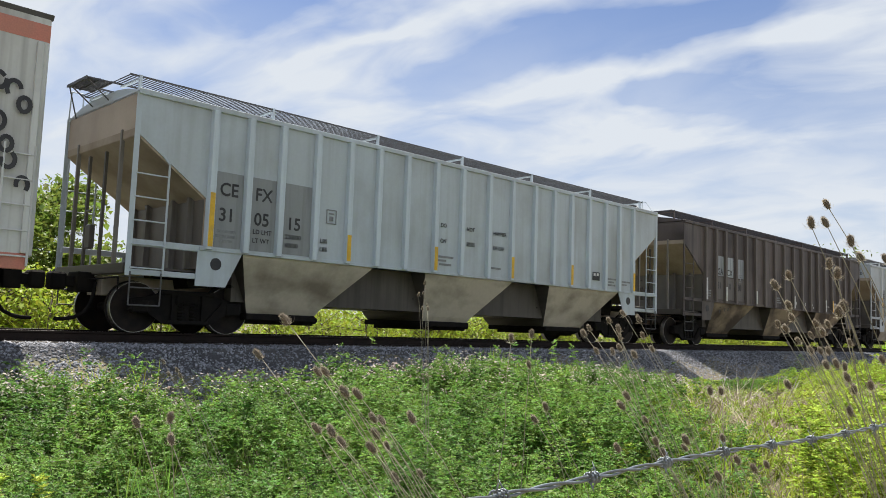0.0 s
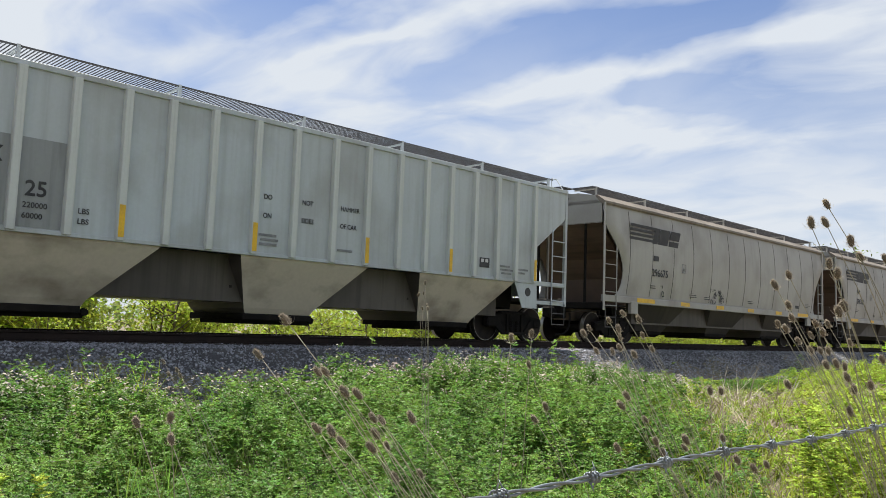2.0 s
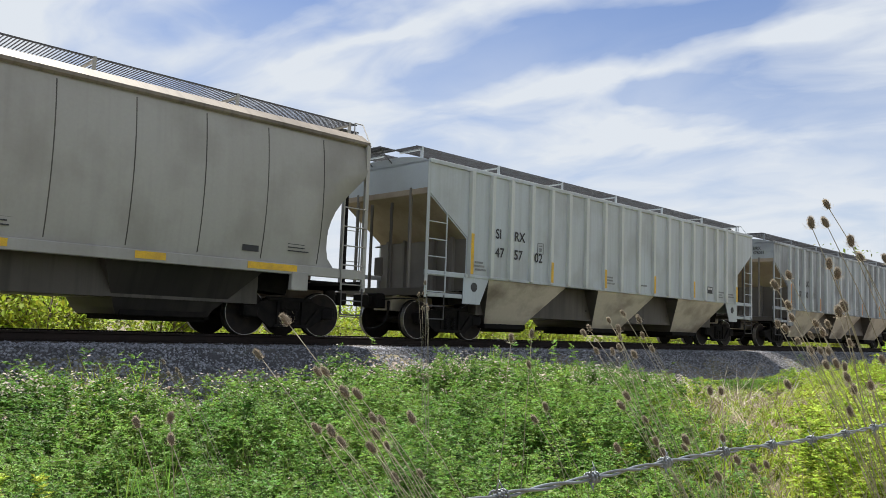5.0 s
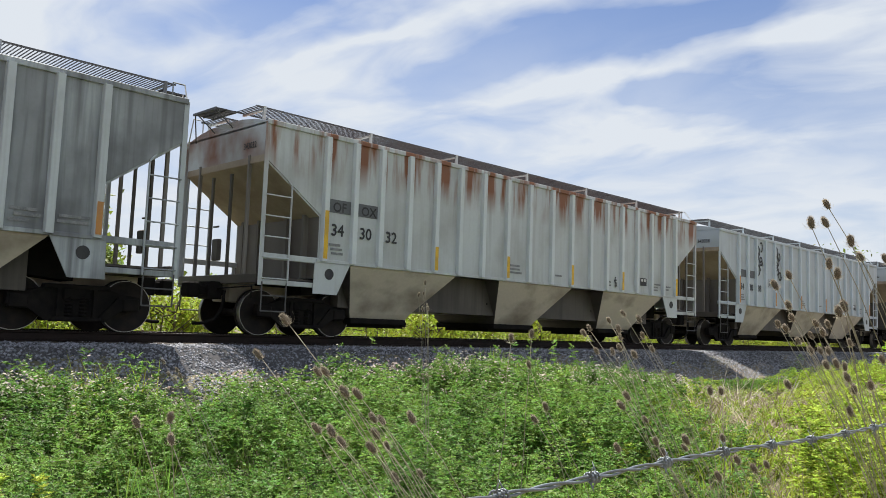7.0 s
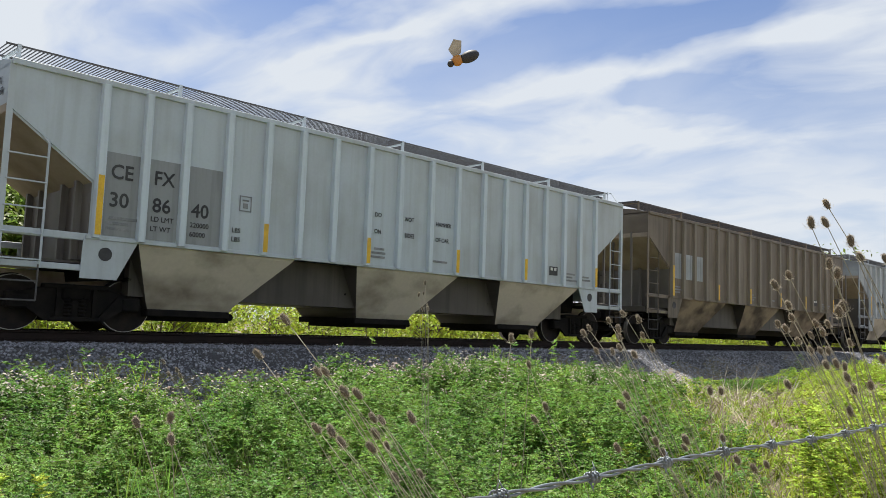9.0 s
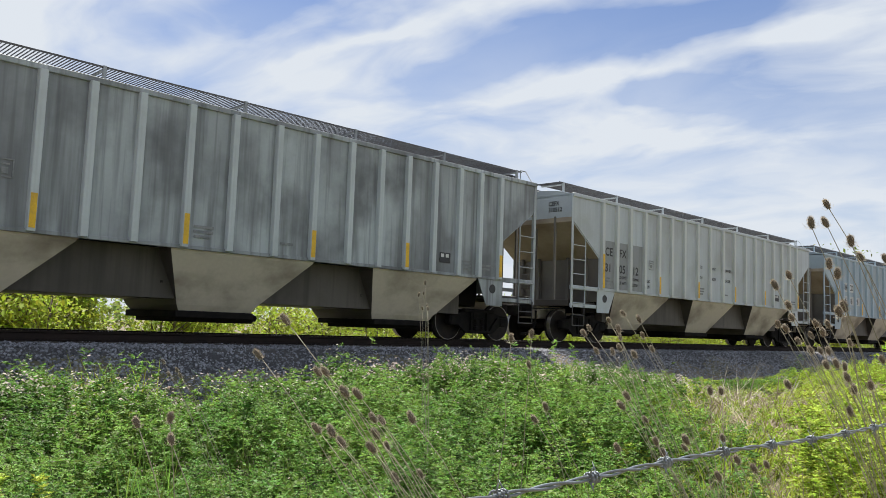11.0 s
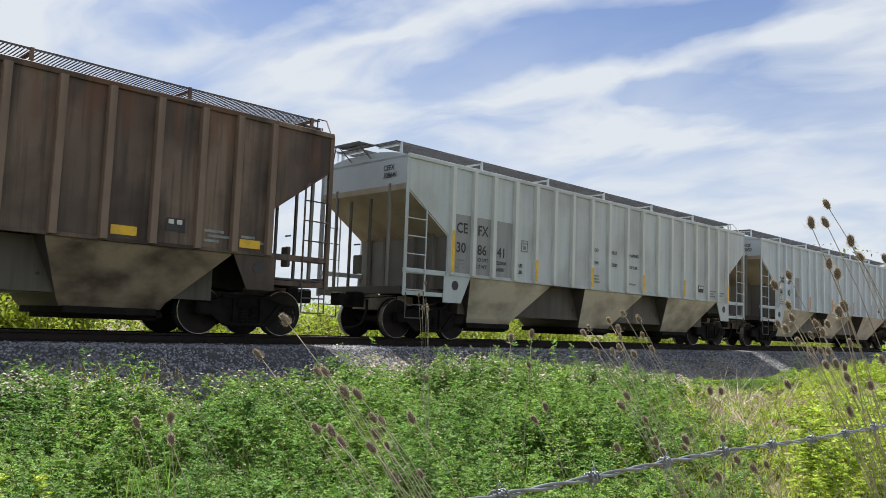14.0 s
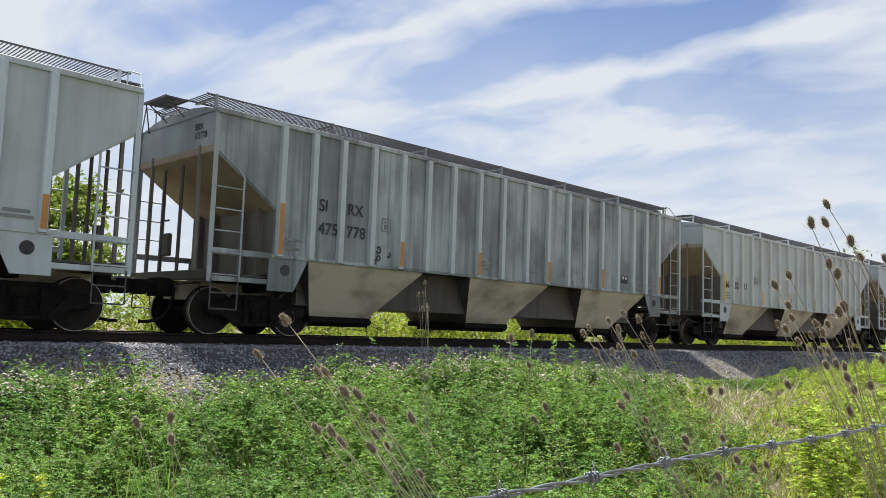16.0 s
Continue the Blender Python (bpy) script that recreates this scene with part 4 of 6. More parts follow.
def notices(car):
    """The readable notices of this fleet."""
    rows = [(t, bay_x(k) + 0.2, z, 0.1, "black_ink", 0.9) for t, k, z in (("OF CAR", 9, 2.29), ("DO", 7, 2.66), ("NOT", 8, 2.66), ("HAMMER", 9, 2.66), ("ON", 7, 2.29), ("SIDES", 8, 2.29))]
    rows += [(t, bay_x(k) + 0.16, z, 0.09, "black_ink", 1.0) for t, k, z in (("LBS", 3, 1.93), ("LBS", 3, 1.76), ("LD LMT", 1, 1.95), ("LT WT", 1, 1.78), ("220000", 2, 1.93), ("60000", 2, 1.76))]
    stencil(car, rows)


def end_code(car, text, number):
    """The same code, small, on the end wall above the slope."""
    for t, z in ((text, 3.92), (number, 3.74)):
        part("lettering", lettering(t, 0.13, M["black_ink"], 0.9), car, "", pose(-0.014, -0.75, z, 0, 0, -90))


def build_scrawl(bm, seed, w, h, strokes):
    """Looping spray-paint strokes with no writing in them."""
    rng = random.Random(seed)
    for s in range(strokes):
        cx, cz, r = rng.uniform(0.1, 0.9) * w, (s + 0.5) / strokes * h, rng.uniform(0.12, 0.2) * h
        a0, sweep, n = rng.uniform(0, 6), rng.uniform(3, 6), 16
        pts = [(cx + r * 0.8 * math.cos(a0 + sweep * i / n) + 0.15 * r * i / n, cz + r * math.sin(a0 + sweep * i / n)) for i in range(n + 1)]
        for (xa, za), (xb, zb) in zip(pts, pts[1:]):
            d = Vector((xb - xa, zb - za)).normalized() * (0.017 if h < 0.8 else 0.033)
            q = [(xa - d.y - d.x, za + d.x - d.y), (xb - d.y + d.x, zb + d.x + d.y), (xb + d.y + d.x, zb - d.x + d.y), (xa + d.y - d.x, za - d.x - d.y)]
            off = -0.0004 * rng.random() - 0.001 * s - 0.0005 * (pts.index((xa, za)) % 2)
            bm.faces.new([bm.verts.new((x, off, z)) for x, z in q])


def scrawl(car, x, z, w, h, seed, mat, strokes=5, face=-HALF, out=0.02):
    on_side(car, "spray_paint", mesh_of("scrawl_%d" % seed, lambda bm: build_scrawl(bm, seed, w, h, strokes), mat), x, z, "looping spray-paint scrawl", out, face)["kind"] = "stuff"


def make_train():
    L = "pale grey ribbed covered hopper car with dusty tan bays"
    cars = []
    # boxcar that leads
    cars.append(boxcar(4.32 - 16.6))

    def fleet(x, digits, paint=P_GREY, end=True, patched=True, seed=1, code=("CE", "FX"), label=L, lower=TAN, first=0, **kw):
        c = hopper_car(x, paint, TAN, label, lower=lower, **kw)
        if patched:
            patch(c, 0, 3, 1.62, 3.04, P_PATCH, "darker repainted patch")
        mark_code(c, code, digits, first=first)
        if end:
            end_code(c, "".join(code), "".join(digits))
        small_marks(c, seed)
        if code == ("CE", "FX"):
            notices(c)
        cars.append(c)
        return c

    fleet(5.85, ("31", "05", "15"), seed=1, end=False, end_paint=END_TAN, label="pale grey ribbed covered hopper car with a grey number patch")
    c = hopper_car(24.94, P_DARK, TAN_DARK, "soot-dark brown ribbed covered hopper car with pale number patches", lower=TAN_MID, side_mark="white_ink", mark_ribs=((0, 0.75), (2, 0.5), (5, 0.5), (9, 0.5), (13, 0.5)))
    on_side(c, "reflector_strip", bar_mesh(0.1, 0.5, M["yellow"]), bay_x(14) - 0.05, SILL + 0.03, "", 0.102)
    for k in (1, 2, 3):
        on_side(c, "paint_patch", bar_mesh(0.6, 0.72, P_WORN), bay_x(k) + 0.1, 2.5, "pale patch behind the letters", 0.004)
    patch(c, 1, 4, 1.66, 2.46, P_DIM, "dull patch behind the numbers")
    mark_code(c, ("GA", "CX"), ("31", "10", "80"), first=1, z=2.55, size=0.23, drop=0.5)
    scrawl(c, 2.4, 1.2, 1.2, 0.3, 45, M["black_ink"], 5, -HALF + 0.12, 0.03)
    for k, s in ((9, 3), (10, 5), (11, 8), (13, 9)):
        scrawl(c, bay_x(k) + 0.15, 1.66, 0.4, 0.22, 40 + s, M["white_ink"], 2)
    small_marks(c, 4)
    cars.append(c)
    fleet(43.93, ("30", "86", "25"), seed=2, paint=P_WARM)

    stripes = "beige-grey covered hopper car with smooth rounded sides and black stripes"
    for x, number, seed in ((63.16, "296675", 3), (82.10, "296322", 4), (101.00, "297007", 5)):
        c = rounded_car(x, P_ROUND, TAN_DARK, stripes, ((1.82, 1.04), (4.56, 0.58), (7.1, 0.57), (9.64, 0.53), (12.19, 0.56), (14.4, 1.13)))
        rounded_logo(c)
        on_side(c, "stencil_bar", bar_mesh(0.3, 0.16, M["black_ink"]), 2.70, 2.66, "", 0.02, -curve_at(2.74))
        rounded_text(c, number, 2.64, 2.17, 0.24)
        rng = random.Random(seed)
        for x2, z2, n in ((2.6, 1.78, 2), (5.2, 1.62, 3), (6.3, 1.6, 2), (9.7, 1.62, 3), (15.3, 1.7, 3)):
            for i in range(n):
                on_side(c, "stencil_bar", bar_mesh(rng.choice((0.3, 0.4, 0.5)), 0.022, M["black_ink"]), x2 + rng.uniform(0, 0.1), z2 + 0.07 * i, "", 0.02, -curve_at(z2) + 0.0)
        on_side(c, "routing_board", bar_mesh(0.36, 0.26, M["black_ink"]), 14.3, 1.62, "small black routing board", 0.02, -curve_at(1.6))
        for dx, dz, w, h in ((0, 0, 0.26, 0.02), (0, 0.28, 0.26, 0.02), (0, 0, 0.02, 0.3), (0.24, 0, 0.02, 0.3), (0.08, 0.06, 0.1, 0.1)):
            on_side(c, "boxed_mark", bar_mesh(w, h, M["dim_ink"]), 4.55 + dx, 2.4 + dz, "", 0.012, -curve_at(2.55))
        if seed == 3:
            scrawl(c, 3.2, 1.5, 0.6, 0.5, 71, M["black_ink"], 2, -curve_at(1.7), 0.03)
            scrawl(c, 6.6, 1.5, 1.2, 0.55, 72, M["black_ink"], 14, -curve_at(1.7), 0.03)
        cars.append(c)
    fleet(120.10, ("47", "57", "02"), first=1, paint=P_WARM, patched=False, code=("SI", "RX"), seed=6, end=False)
    fleet(139.45, ("47", "60", "31"), first=1, paint=P_WORN, patched=False, code=("SI", "RX"), seed=7, side_mark="orange", label="grey ribbed covered hopper car with orange reflector strips")
    c = fleet(158.44, ("34", "30", "32"), paint=P_RUST, patched=False, code=(), seed=8, label="pale grey ribbed covered hopper car streaked with rust below the roof")
    for k in range(2):
        on_side(c, "paint_patch", bar_mesh(0.56, 0.28, P_OUT), bay_x(k) + 0.12, 2.6, "dark painted-out mark", 0.006)
    stencil(c, [("OF", bay_x(0) + 0.2, 2.63, 0.2, "black_ink", 1.0), ("OX", bay_x(1) + 0.2, 2.63, 0.2, "black_ink", 1.0)])
    scrawl(c, bay_x(12) + 0.12, 1.66, 0.6, 0.3, 84, M["black_ink"], 4)
    c = fleet(177.51, ("34", "30", "38"), patched=False, code=(), seed=9, side_mark="orange", label="pale grey ribbed covered hopper car with black spray-paint scrawls")
    for k in range(2):
        on_side(c, "paint_patch", bar_mesh(0.56, 0.28, P_OUT), bay_x(k) + 0.12, 2.6, "dark painted-out mark", 0.006)
    scrawl(c, bay_x(2) + 0.1, 2.85, 0.5, 1.1, 21, M["black_ink"], 6)
    scrawl(c, bay_x(4) + 0.12, 2.75, 0.5, 1.15, 22, M["black_ink"], 6)
    fleet(196.49, ("30", "86", "40"), seed=10)
    c = hopper_car(215.31, P_BROWN, TAN_DARK, "dusty brown ribbed covered hopper car with pale number patches", lower=TAN_MID)
    for k in range(3):
        on_side(c, "paint_patch", bar_mesh(0.5, 0.85, P_WORN), bay_x(k) + 0.15, 2.2, "paler patch", 0.004)
    small_marks(c, 11)
    cars.append(c)
    fleet(234.88, ("475", "750"), first=1, paint=P_WORN, patched=False, code=("SI", "RX"), seed=12, end=False, label="smudged dark grey ribbed covered hopper car")
    fleet(253.86, ("31", "05", "12"), paint=P_WARM, seed=13)
    c = hopper_car(272.93, P_BLUE, TAN, "pale blue-grey ribbed covered hopper car with white number panels", lower=TAN)
    patch(c, 1, 3, 2.66, 3.08, P_BOX, "pale panel behind the letters")
    patch(c, 1, 4, 2.05, 2.45, P_BOX, "pale panel behind the numbers")
    mark_code(c, ("MW", "CX"), ("46", "36", "26"), first=1, z=2.74, size=0.27, drop=0.62)
    small_marks(c, 14)
    for k, seed in ((9, 81), (10, 82), (11, 83)):
        scrawl(c, bay_x(k) + 0.2, 1.72, 0.45, 0.4, seed, M["dim_ink"], 3)
    cars.append(c)
    c = hopper_car(291.86, P_OXIDE, TAN_DARK, "rust-brown stained ribbed covered hopper car with yellow reflectors", lower=TAN_MID, mark_ribs=(), end_paint=END_RED, slope_paint=SLOPE_DARK)
    part("end_label", mesh_of("end_label", lambda bm: box(bm, -0.006, 0.0, -0.4, 0.4, 3.72, 4.0), M["white_ink"]), c, "worn white label with dark marks", pose(-0.01, -0.95, 0))
    for k in (0, 3, 6, 8, 10, 13, 16):
        on_side(c, "reflector_strip", bar_mesh(0.45, 0.16, M["yellow"]), bay_x(k) + 0.14, 1.66 + (0.3 if k == 0 else 0), "", 0.012)
    mark_code(c, ("ND", "YX"), ("27", "54", "72"), first=1, ink="black_ink")
    small_marks(c, 15)
    cars.append(c)
    fleet(311.30, ("30", "86", "41"), seed=16, paint=P_WARM)
    c = fleet(330.14, ("34", "30", "52"), paint=P_GREY, code=("OX", "OF"), patched=False, side_mark="orange", seed=17, end=True)
    patch(c, 2, 3, 1.62, 2.9, P_PATCH, "darker repainted patch")
    c = fleet(348.90, ("475", "778"), first=1, paint=P_WORN, patched=False, code=("SI", "RX"), seed=18, side_mark="orange", label="smudged grey-blue ribbed covered hopper car with spray paint")
    scrawl(c, bay_x(3) + 0.05, 1.62, 0.7, 0.35, 31, M["black_ink"], 4)
    scrawl(c, bay_x(11) + 0.05, 1.62, 1.3, 0.4, 32, M["dim_ink"], 5)
    fleet(367.82, ("46", "32", "11"), paint=P_WARM, patched=False, code=(), seed=19, end=False)
    fleet(386.65, ("30", "86", "33"), seed=20, end=False)
    fleet(405.48, ("30", "86", "12"), seed=21, end=False, paint=P_WORN, patched=False)
    return cars


def rounded_logo(car):
    """Black stripes that run into a slanted two-part block."""
    bent = Matrix.Rotation(math.atan2(curve_at(3.1) - curve_at(3.7), 0.6), 4, "X")
    face = pose(0, -curve_at(3.42) - 0.02, 3.4)

    def stripes(bm):
        for i in range(5):
            z = -0.3 + i * 0.136
            prism(bm, [(0, z), (1.42 + 0.03 * i, z), (1.46 + 0.03 * i, z + 0.085), (0, z + 0.085)], "y", -0.006, 0)

    def block(bm):
        def slab(pts):
            prism(bm, pts, "y", -0.006, 0)
        slab([(0, -0.3), (0.30, -0.3), (0.45, 0.32), (0.15, 0.32)])
        slab([(0.33, -0.3), (0.93, -0.3), (1.08, 0.32), (0.48, 0.32)])
        slab([(1.0, -0.3), (1.62, -0.3), (1.68, -0.02), (1.07, -0.02)])
        slab([(1.08, 0.03), (1.69, 0.03), (1.76, 0.32), (1.15, 0.32)])
    part("stripe_mark", mesh_of("stripe_mark", stripes, M["black_ink"]), car, "five black stripes", pose(1.30, 0, 0) @ face @ bent)
    part("block_mark", mesh_of("block_mark", block, M["black_ink"]), car, "slanted dark block shapes", pose(2.62, 0, 0) @ face @ bent)


def rounded_text(car, text, x, z, size):
    part("lettering", lettering(text, size, M["black_ink"], 1.0), car, "", pose(x, -curve_at(z + 0.1) - 0.016, z))


def boxcar(x0):
    """A tall white boxcar, of which the trailing end is in view at first."""
    length = 16.6
    car = new("boxcar")
    car["x0"] = x0
    tagged(car, "tall white boxcar with a salmon band and black spray paint", "freight car", "cars of the train")

    def shell(bm):
        box(bm, 0, length, -HALF, HALF, 1.15, 5.1, 0.03)

    def roof(bm):
        prism(bm, [(-HALF - 0.03, 5.08), (-0.9, 5.2), (0.9, 5.2), (HALF + 0.03, 5.08), (HALF, 5.0), (-HALF, 5.0)], "x", -0.02, length + 0.02)

    def band(bm):
        box(bm, 0.01, length - 0.01, -HALF - 0.006, -HALF + 0.05, 4.62, 4.9)

    def sill(bm):
        box(bm, 0.4, length - 0.1, -HALF - 0.01, -HALF + 0.1, 0.95, 1.2, 0.01)

    def rib(bm):
        box(bm, -0.05, 0.05, -HALF - 0.05, -HALF + 0.01, 1.2, 4.6, 0.01)

    def ladder(bm):
        for x in (0.0, 0.45):
            rod(bm, (x, 0, 1.0), (x, 0, 2.9), 0.02)
        for k in range(5):
            rod(bm, (0, 0, 1.15 + 0.4 * k), (0.45, 0, 1.15 + 0.4 * k), 0.014)

    part("body", mesh_of("box_shell", shell, P_BOX), car)
    part("roof", mesh_of("box_roof", roof, M["grating"]), car, "grey metal roof")
    part("band", mesh_of("box_band", band, M["pink"]), car, "salmon band below the roof")
    part("side_sill", mesh_of("box_sill", sill, M["pink"]), car)
    for k in range(14):
        part("rib", mesh_of("box_rib", rib, P_BOX), car, "", pose(0.15 + k * (length - 0.3) / 13, 0, 0))
    part("ladder", mesh_of("box_ladder", ladder, P_BOX), car, "", pose(length - 0.55, -HALF - 0.05, 0))
    scrawl(car, length - 1.25, 3.15, 1.1, 0.85, 61, M["black_ink"], 8, -HALF, 0.06)
    scrawl(car, length - 1.2, 2.2, 1.1, 0.85, 62, M["black_ink"], 7, -HALF, 0.06)
    for flip in (0, 1):
        m = pose(length, 0, 0) @ TURN_BACK if flip else Matrix()
        part("coupler", mesh_of("coupler", build_coupler, M["dark_steel"]), car, "", m)
        part("brake_hose", mesh_of("hose", build_hose, M["dark_steel"]), car, "", m)
        add_truck(car, length - 2.2 if flip else 2.2)
    part("centre_sill", mesh_of("box_centre", lambda bm: box(bm, 0.1, length - 0.1, -0.33, 0.33, 0.7, 1.15), M["dark_steel"]), car)
    return car


CARS = make_train()


# ---- plants ----
def spread(n, rng, near, far, left, right, power=1.0):
    """Places in a wedge of the verge, between two bearings from the track's normal, denser near the path."""
    r = near + (far - near) * rng.random(n) ** power
    a = np.radians(left + (right - left) * rng.random(n))
    return r * np.sin(a), r * np.cos(a)


HOLLOWS = ((2.92, 4.78, 0.50), (1.89, 5.21, 0.30), (3.11, 6.06, 0.32), (4.97, 4.02, 0.40), (4.81, 3.34, 0.30), (8.59, 10.52, 0.70), (2.12, 6.97, 0.28), (6.27, 5.99, 0.35), (4.11, 9.48, 0.40), (7.95, 5.11, 0.40))


def canopy(x, y):
    """Height of the weeds above the verge."""
    h = 0.53 + 0.18 * np.sin(3.1 * x + 0.6 * y) * np.sin(2.7 * y - 0.9 * x) + 0.08 * np.sin(6.3 * x - 2.2 * y) * np.sin(5.7 * y + 1.8 * x) + 0.12 * np.sin(0.55 * x + 0.8) * np.sin(0.7 * y + 0.4) + 0.09 * np.sin(1.9 * x - 1.1 * y) + 0.05 * np.sin(4.3 * x + 3.1 * y)
    edge = np.interp(x, [2, 3.7, 4.5, 5.4, 6.1, 7.0, 7.9, 8.8, 9.8, 10.8, 12.9, 15, 17.6, 19.4, 21.9, 24.7, 26, 34],
                     [0.74, 0.73, 0.65, 0.52, 0.57, 0.78, 0.95, 1.16, 1.06, 0.76, 0.63, 0.65, 0.48, 0.2, 0.32, 0.2, 0.56, 0.7])
    near_edge = np.clip((y - 8.6) / 1.0, 0, 1)
    h = h * (1 - near_edge) + (0.92 * edge + 0.05 * np.sin(5.1 * x) * np.sin(4.3 * y + x)) * near_edge
    az = np.degrees(np.arctan2(x, np.maximum(y, 0.1)))
    h = h * (1 - 0.38 * np.clip((az - 57) / 5, 0, 1) * np.clip((72 - az) / 6, 0, 1))
    # tussocks with hollows between them
    tuft = np.sin(7.3 * x + 2.1 * np.sin(3.7 * y)) * np.sin(6.1 * y + 1.9 * np.sin(4.3 * x)) + 0.6 * np.sin(13.0 * x + 4.0 * y) * np.sin(11.0 * y - 5.0 * x)
    h = h * (1.04 + 0.42 * tuft * (1 - 0.6 * near_edge))
    for hx, hy, r in HOLLOWS:
        h = h * (1 - 0.75 * np.exp(-((x - hx) ** 2 + (y - hy) ** 2) / r ** 2))
    return np.maximum(h * (1 - 0.6 * bare(x, y)), 0.14)


def bare(x, y):
    """One along the trodden strip of dry stalks and open earth that runs from the fence to the stones, none beside it."""
    u = np.clip((x - 10.3) / 9.0, -0.05, 1.1)
    off = y - (5.0 + 4.9 * u) + 0.35 * np.sin(1.7 * x)
    return np.exp(-(off / (0.6 + 0.25 * u)) ** 2) * np.clip((x - 9.4) / 1.2, 0, 1) * np.clip((22 - x) / 2, 0, 1)


def frames(d, rng):
    """For rows of unit ways d: a right and a normal for each."""
    ref = rng.normal(size=d.shape)
    s = np.cross(d, ref); s /= np.linalg.norm(s, axis=1, keepdims=True) + 1e-9
    return s, np.cross(s, d)


def leaves(base, way, length, width, rng, up=0.55):
    """Pointed leaves of two folded halves: four corners, two triangles each."""
    n = len(base)
    side = np.cross(way, np.array([0, 0, 1.0])) + 0.35 * rng.normal(size=(n, 3))
    side /= np.linalg.norm(side, axis=1, keepdims=True) + 1e-9
    nor = np.cross(side, way)
    L, W = length[:, None], width[:, None]
    tip = base + way * L - np.array([0, 0, 1.0]) * L * 0.18
    midl = base + way * L * 0.45 + side * W + nor * W * 0.25
    midr = base + way * L * 0.45 - side * W + nor * W * 0.25
    V = np.stack([base, midl, tip, midr], 1).reshape(-1, 3)
    i = 4 * np.arange(n)[:, None]
    F = np.stack([i + [0, 2, 1], i + [0, 3, 2]], 1).reshape(-1, 3)
    return V, F


def unit(v):
    return v / (np.linalg.norm(v, axis=-1, keepdims=True) + 1e-9)


def weed_mass(name, n, rng, places, mat, tall, leaf, per, label, pinnate=5):
    """A stand of leafy weeds: upright shoots, each with feathered leaves of many leaflets."""
    x, y = places
    h = canopy(x, y) * tall * rng.uniform(0.72, 1.12, n)
    x, y = verge(x, y)
    g = ground_height(x, y)
    lean = rng.normal(0, 0.10, (n, 2))
    t = np.sqrt(rng.uniform(0.25, 1.0, (n, per)))
    ang = rng.uniform(0, 6.2832, (n, per))
    bx = x[:, None] + lean[:, :1] * t * h[:, None]
    by = y[:, None] + lean[:, 1:] * t * h[:, None]
    bz = g[:, None] + t * h[:, None]
    rise = rng.uniform(-0.1, 0.8, (n, per)) + 0.9 * (t > 0.95)
    way = unit(np.stack([np.cos(ang), np.sin(ang), rise], -1)).reshape(-1, 3)
    base = np.stack([bx, by, bz], -1).reshape(-1, 3)
    size = (leaf * rng.uniform(0.6, 1.3, (n, per)) * (1.25 - 0.5 * t)).reshape(-1)
    dist = np.repeat(np.hypot(x, y), per)
    size *= np.clip(dist / 6.5, 0.75, 1.35)
    Vs, Fs, off = [], [], 0
    s, nn = frames(way, rng)
    flat = unit(np.cross(way, np.array([0, 0, 1.0])))
    for k in range(pinnate):
        u = (k + 1) / pinnate
        for sd in ((-1, 1) if k < pinnate - 1 else (0,)):
            b = base + way * (size * u * 1.6)[:, None] - np.array([0, 0, 1.0]) * (size * 0.35 * u * u)[:, None]
            w = unit(way * 0.75 + flat * sd * 0.9 + rng.normal(0, 0.18, way.shape))
            V, F = leaves(b, w, size * (0.95 - 0.45 * u), size * 0.2, rng)
            Vs.append(V); Fs.append(F + off); off += len(V)
    tagged(new(name, from_arrays(name, np.concatenate(Vs), np.concatenate(Fs), mat)), label, "weeds", kind="stuff")


def blades(name, n, rng, places, mat, low, high, width, label, category="grass", bend=0.35, tilt=0.25):
    """Grass blades or dry stems: bent strips of three segments."""
    x, y = verge(*places)
    g = ground_height(x, y)
    L = rng.uniform(low, high, n)
    a = rng.uniform(0, 6.2832, n)
    way = unit(np.stack([np.cos(a) * tilt * rng.random(n) * 2, np.sin(a) * tilt * rng.random(n) * 2, np.ones(n)], -1))
    fall = np.stack([np.cos(a), np.sin(a), np.full(n, -0.6)], -1) * (bend * L * rng.random(n))[:, None]
    b = rng.uniform(0, 6.2832, n)
    side = np.stack([np.cos(b), np.sin(b), np.zeros(n)], -1) * (width * rng.uniform(0.6, 1.3, n) * np.clip(np.hypot(x, y) / 5, 0.6, 2.0))[:, None]
    base = np.stack([x, y, g - 0.02], -1)
    rows = []
    for u, k in ((0, 1.0), (0.4, 0.9), (0.75, 0.6), (1.0, 0.12)):
        c = base + way * (L * u)[:, None] + fall * u * u
        rows += [c - side * k, c + side * k]
    V = np.stack(rows, 1).reshape(-1, 3)
    i = 8 * np.arange(n)[:, None]
    F = np.stack([i + [k, k + 1, k + 3, k + 2] for k in (0, 2, 4)], 1).reshape(-1, 4)
    tagged(new(name, from_arrays(name, V, F, mat)), label, category, kind="stuff")


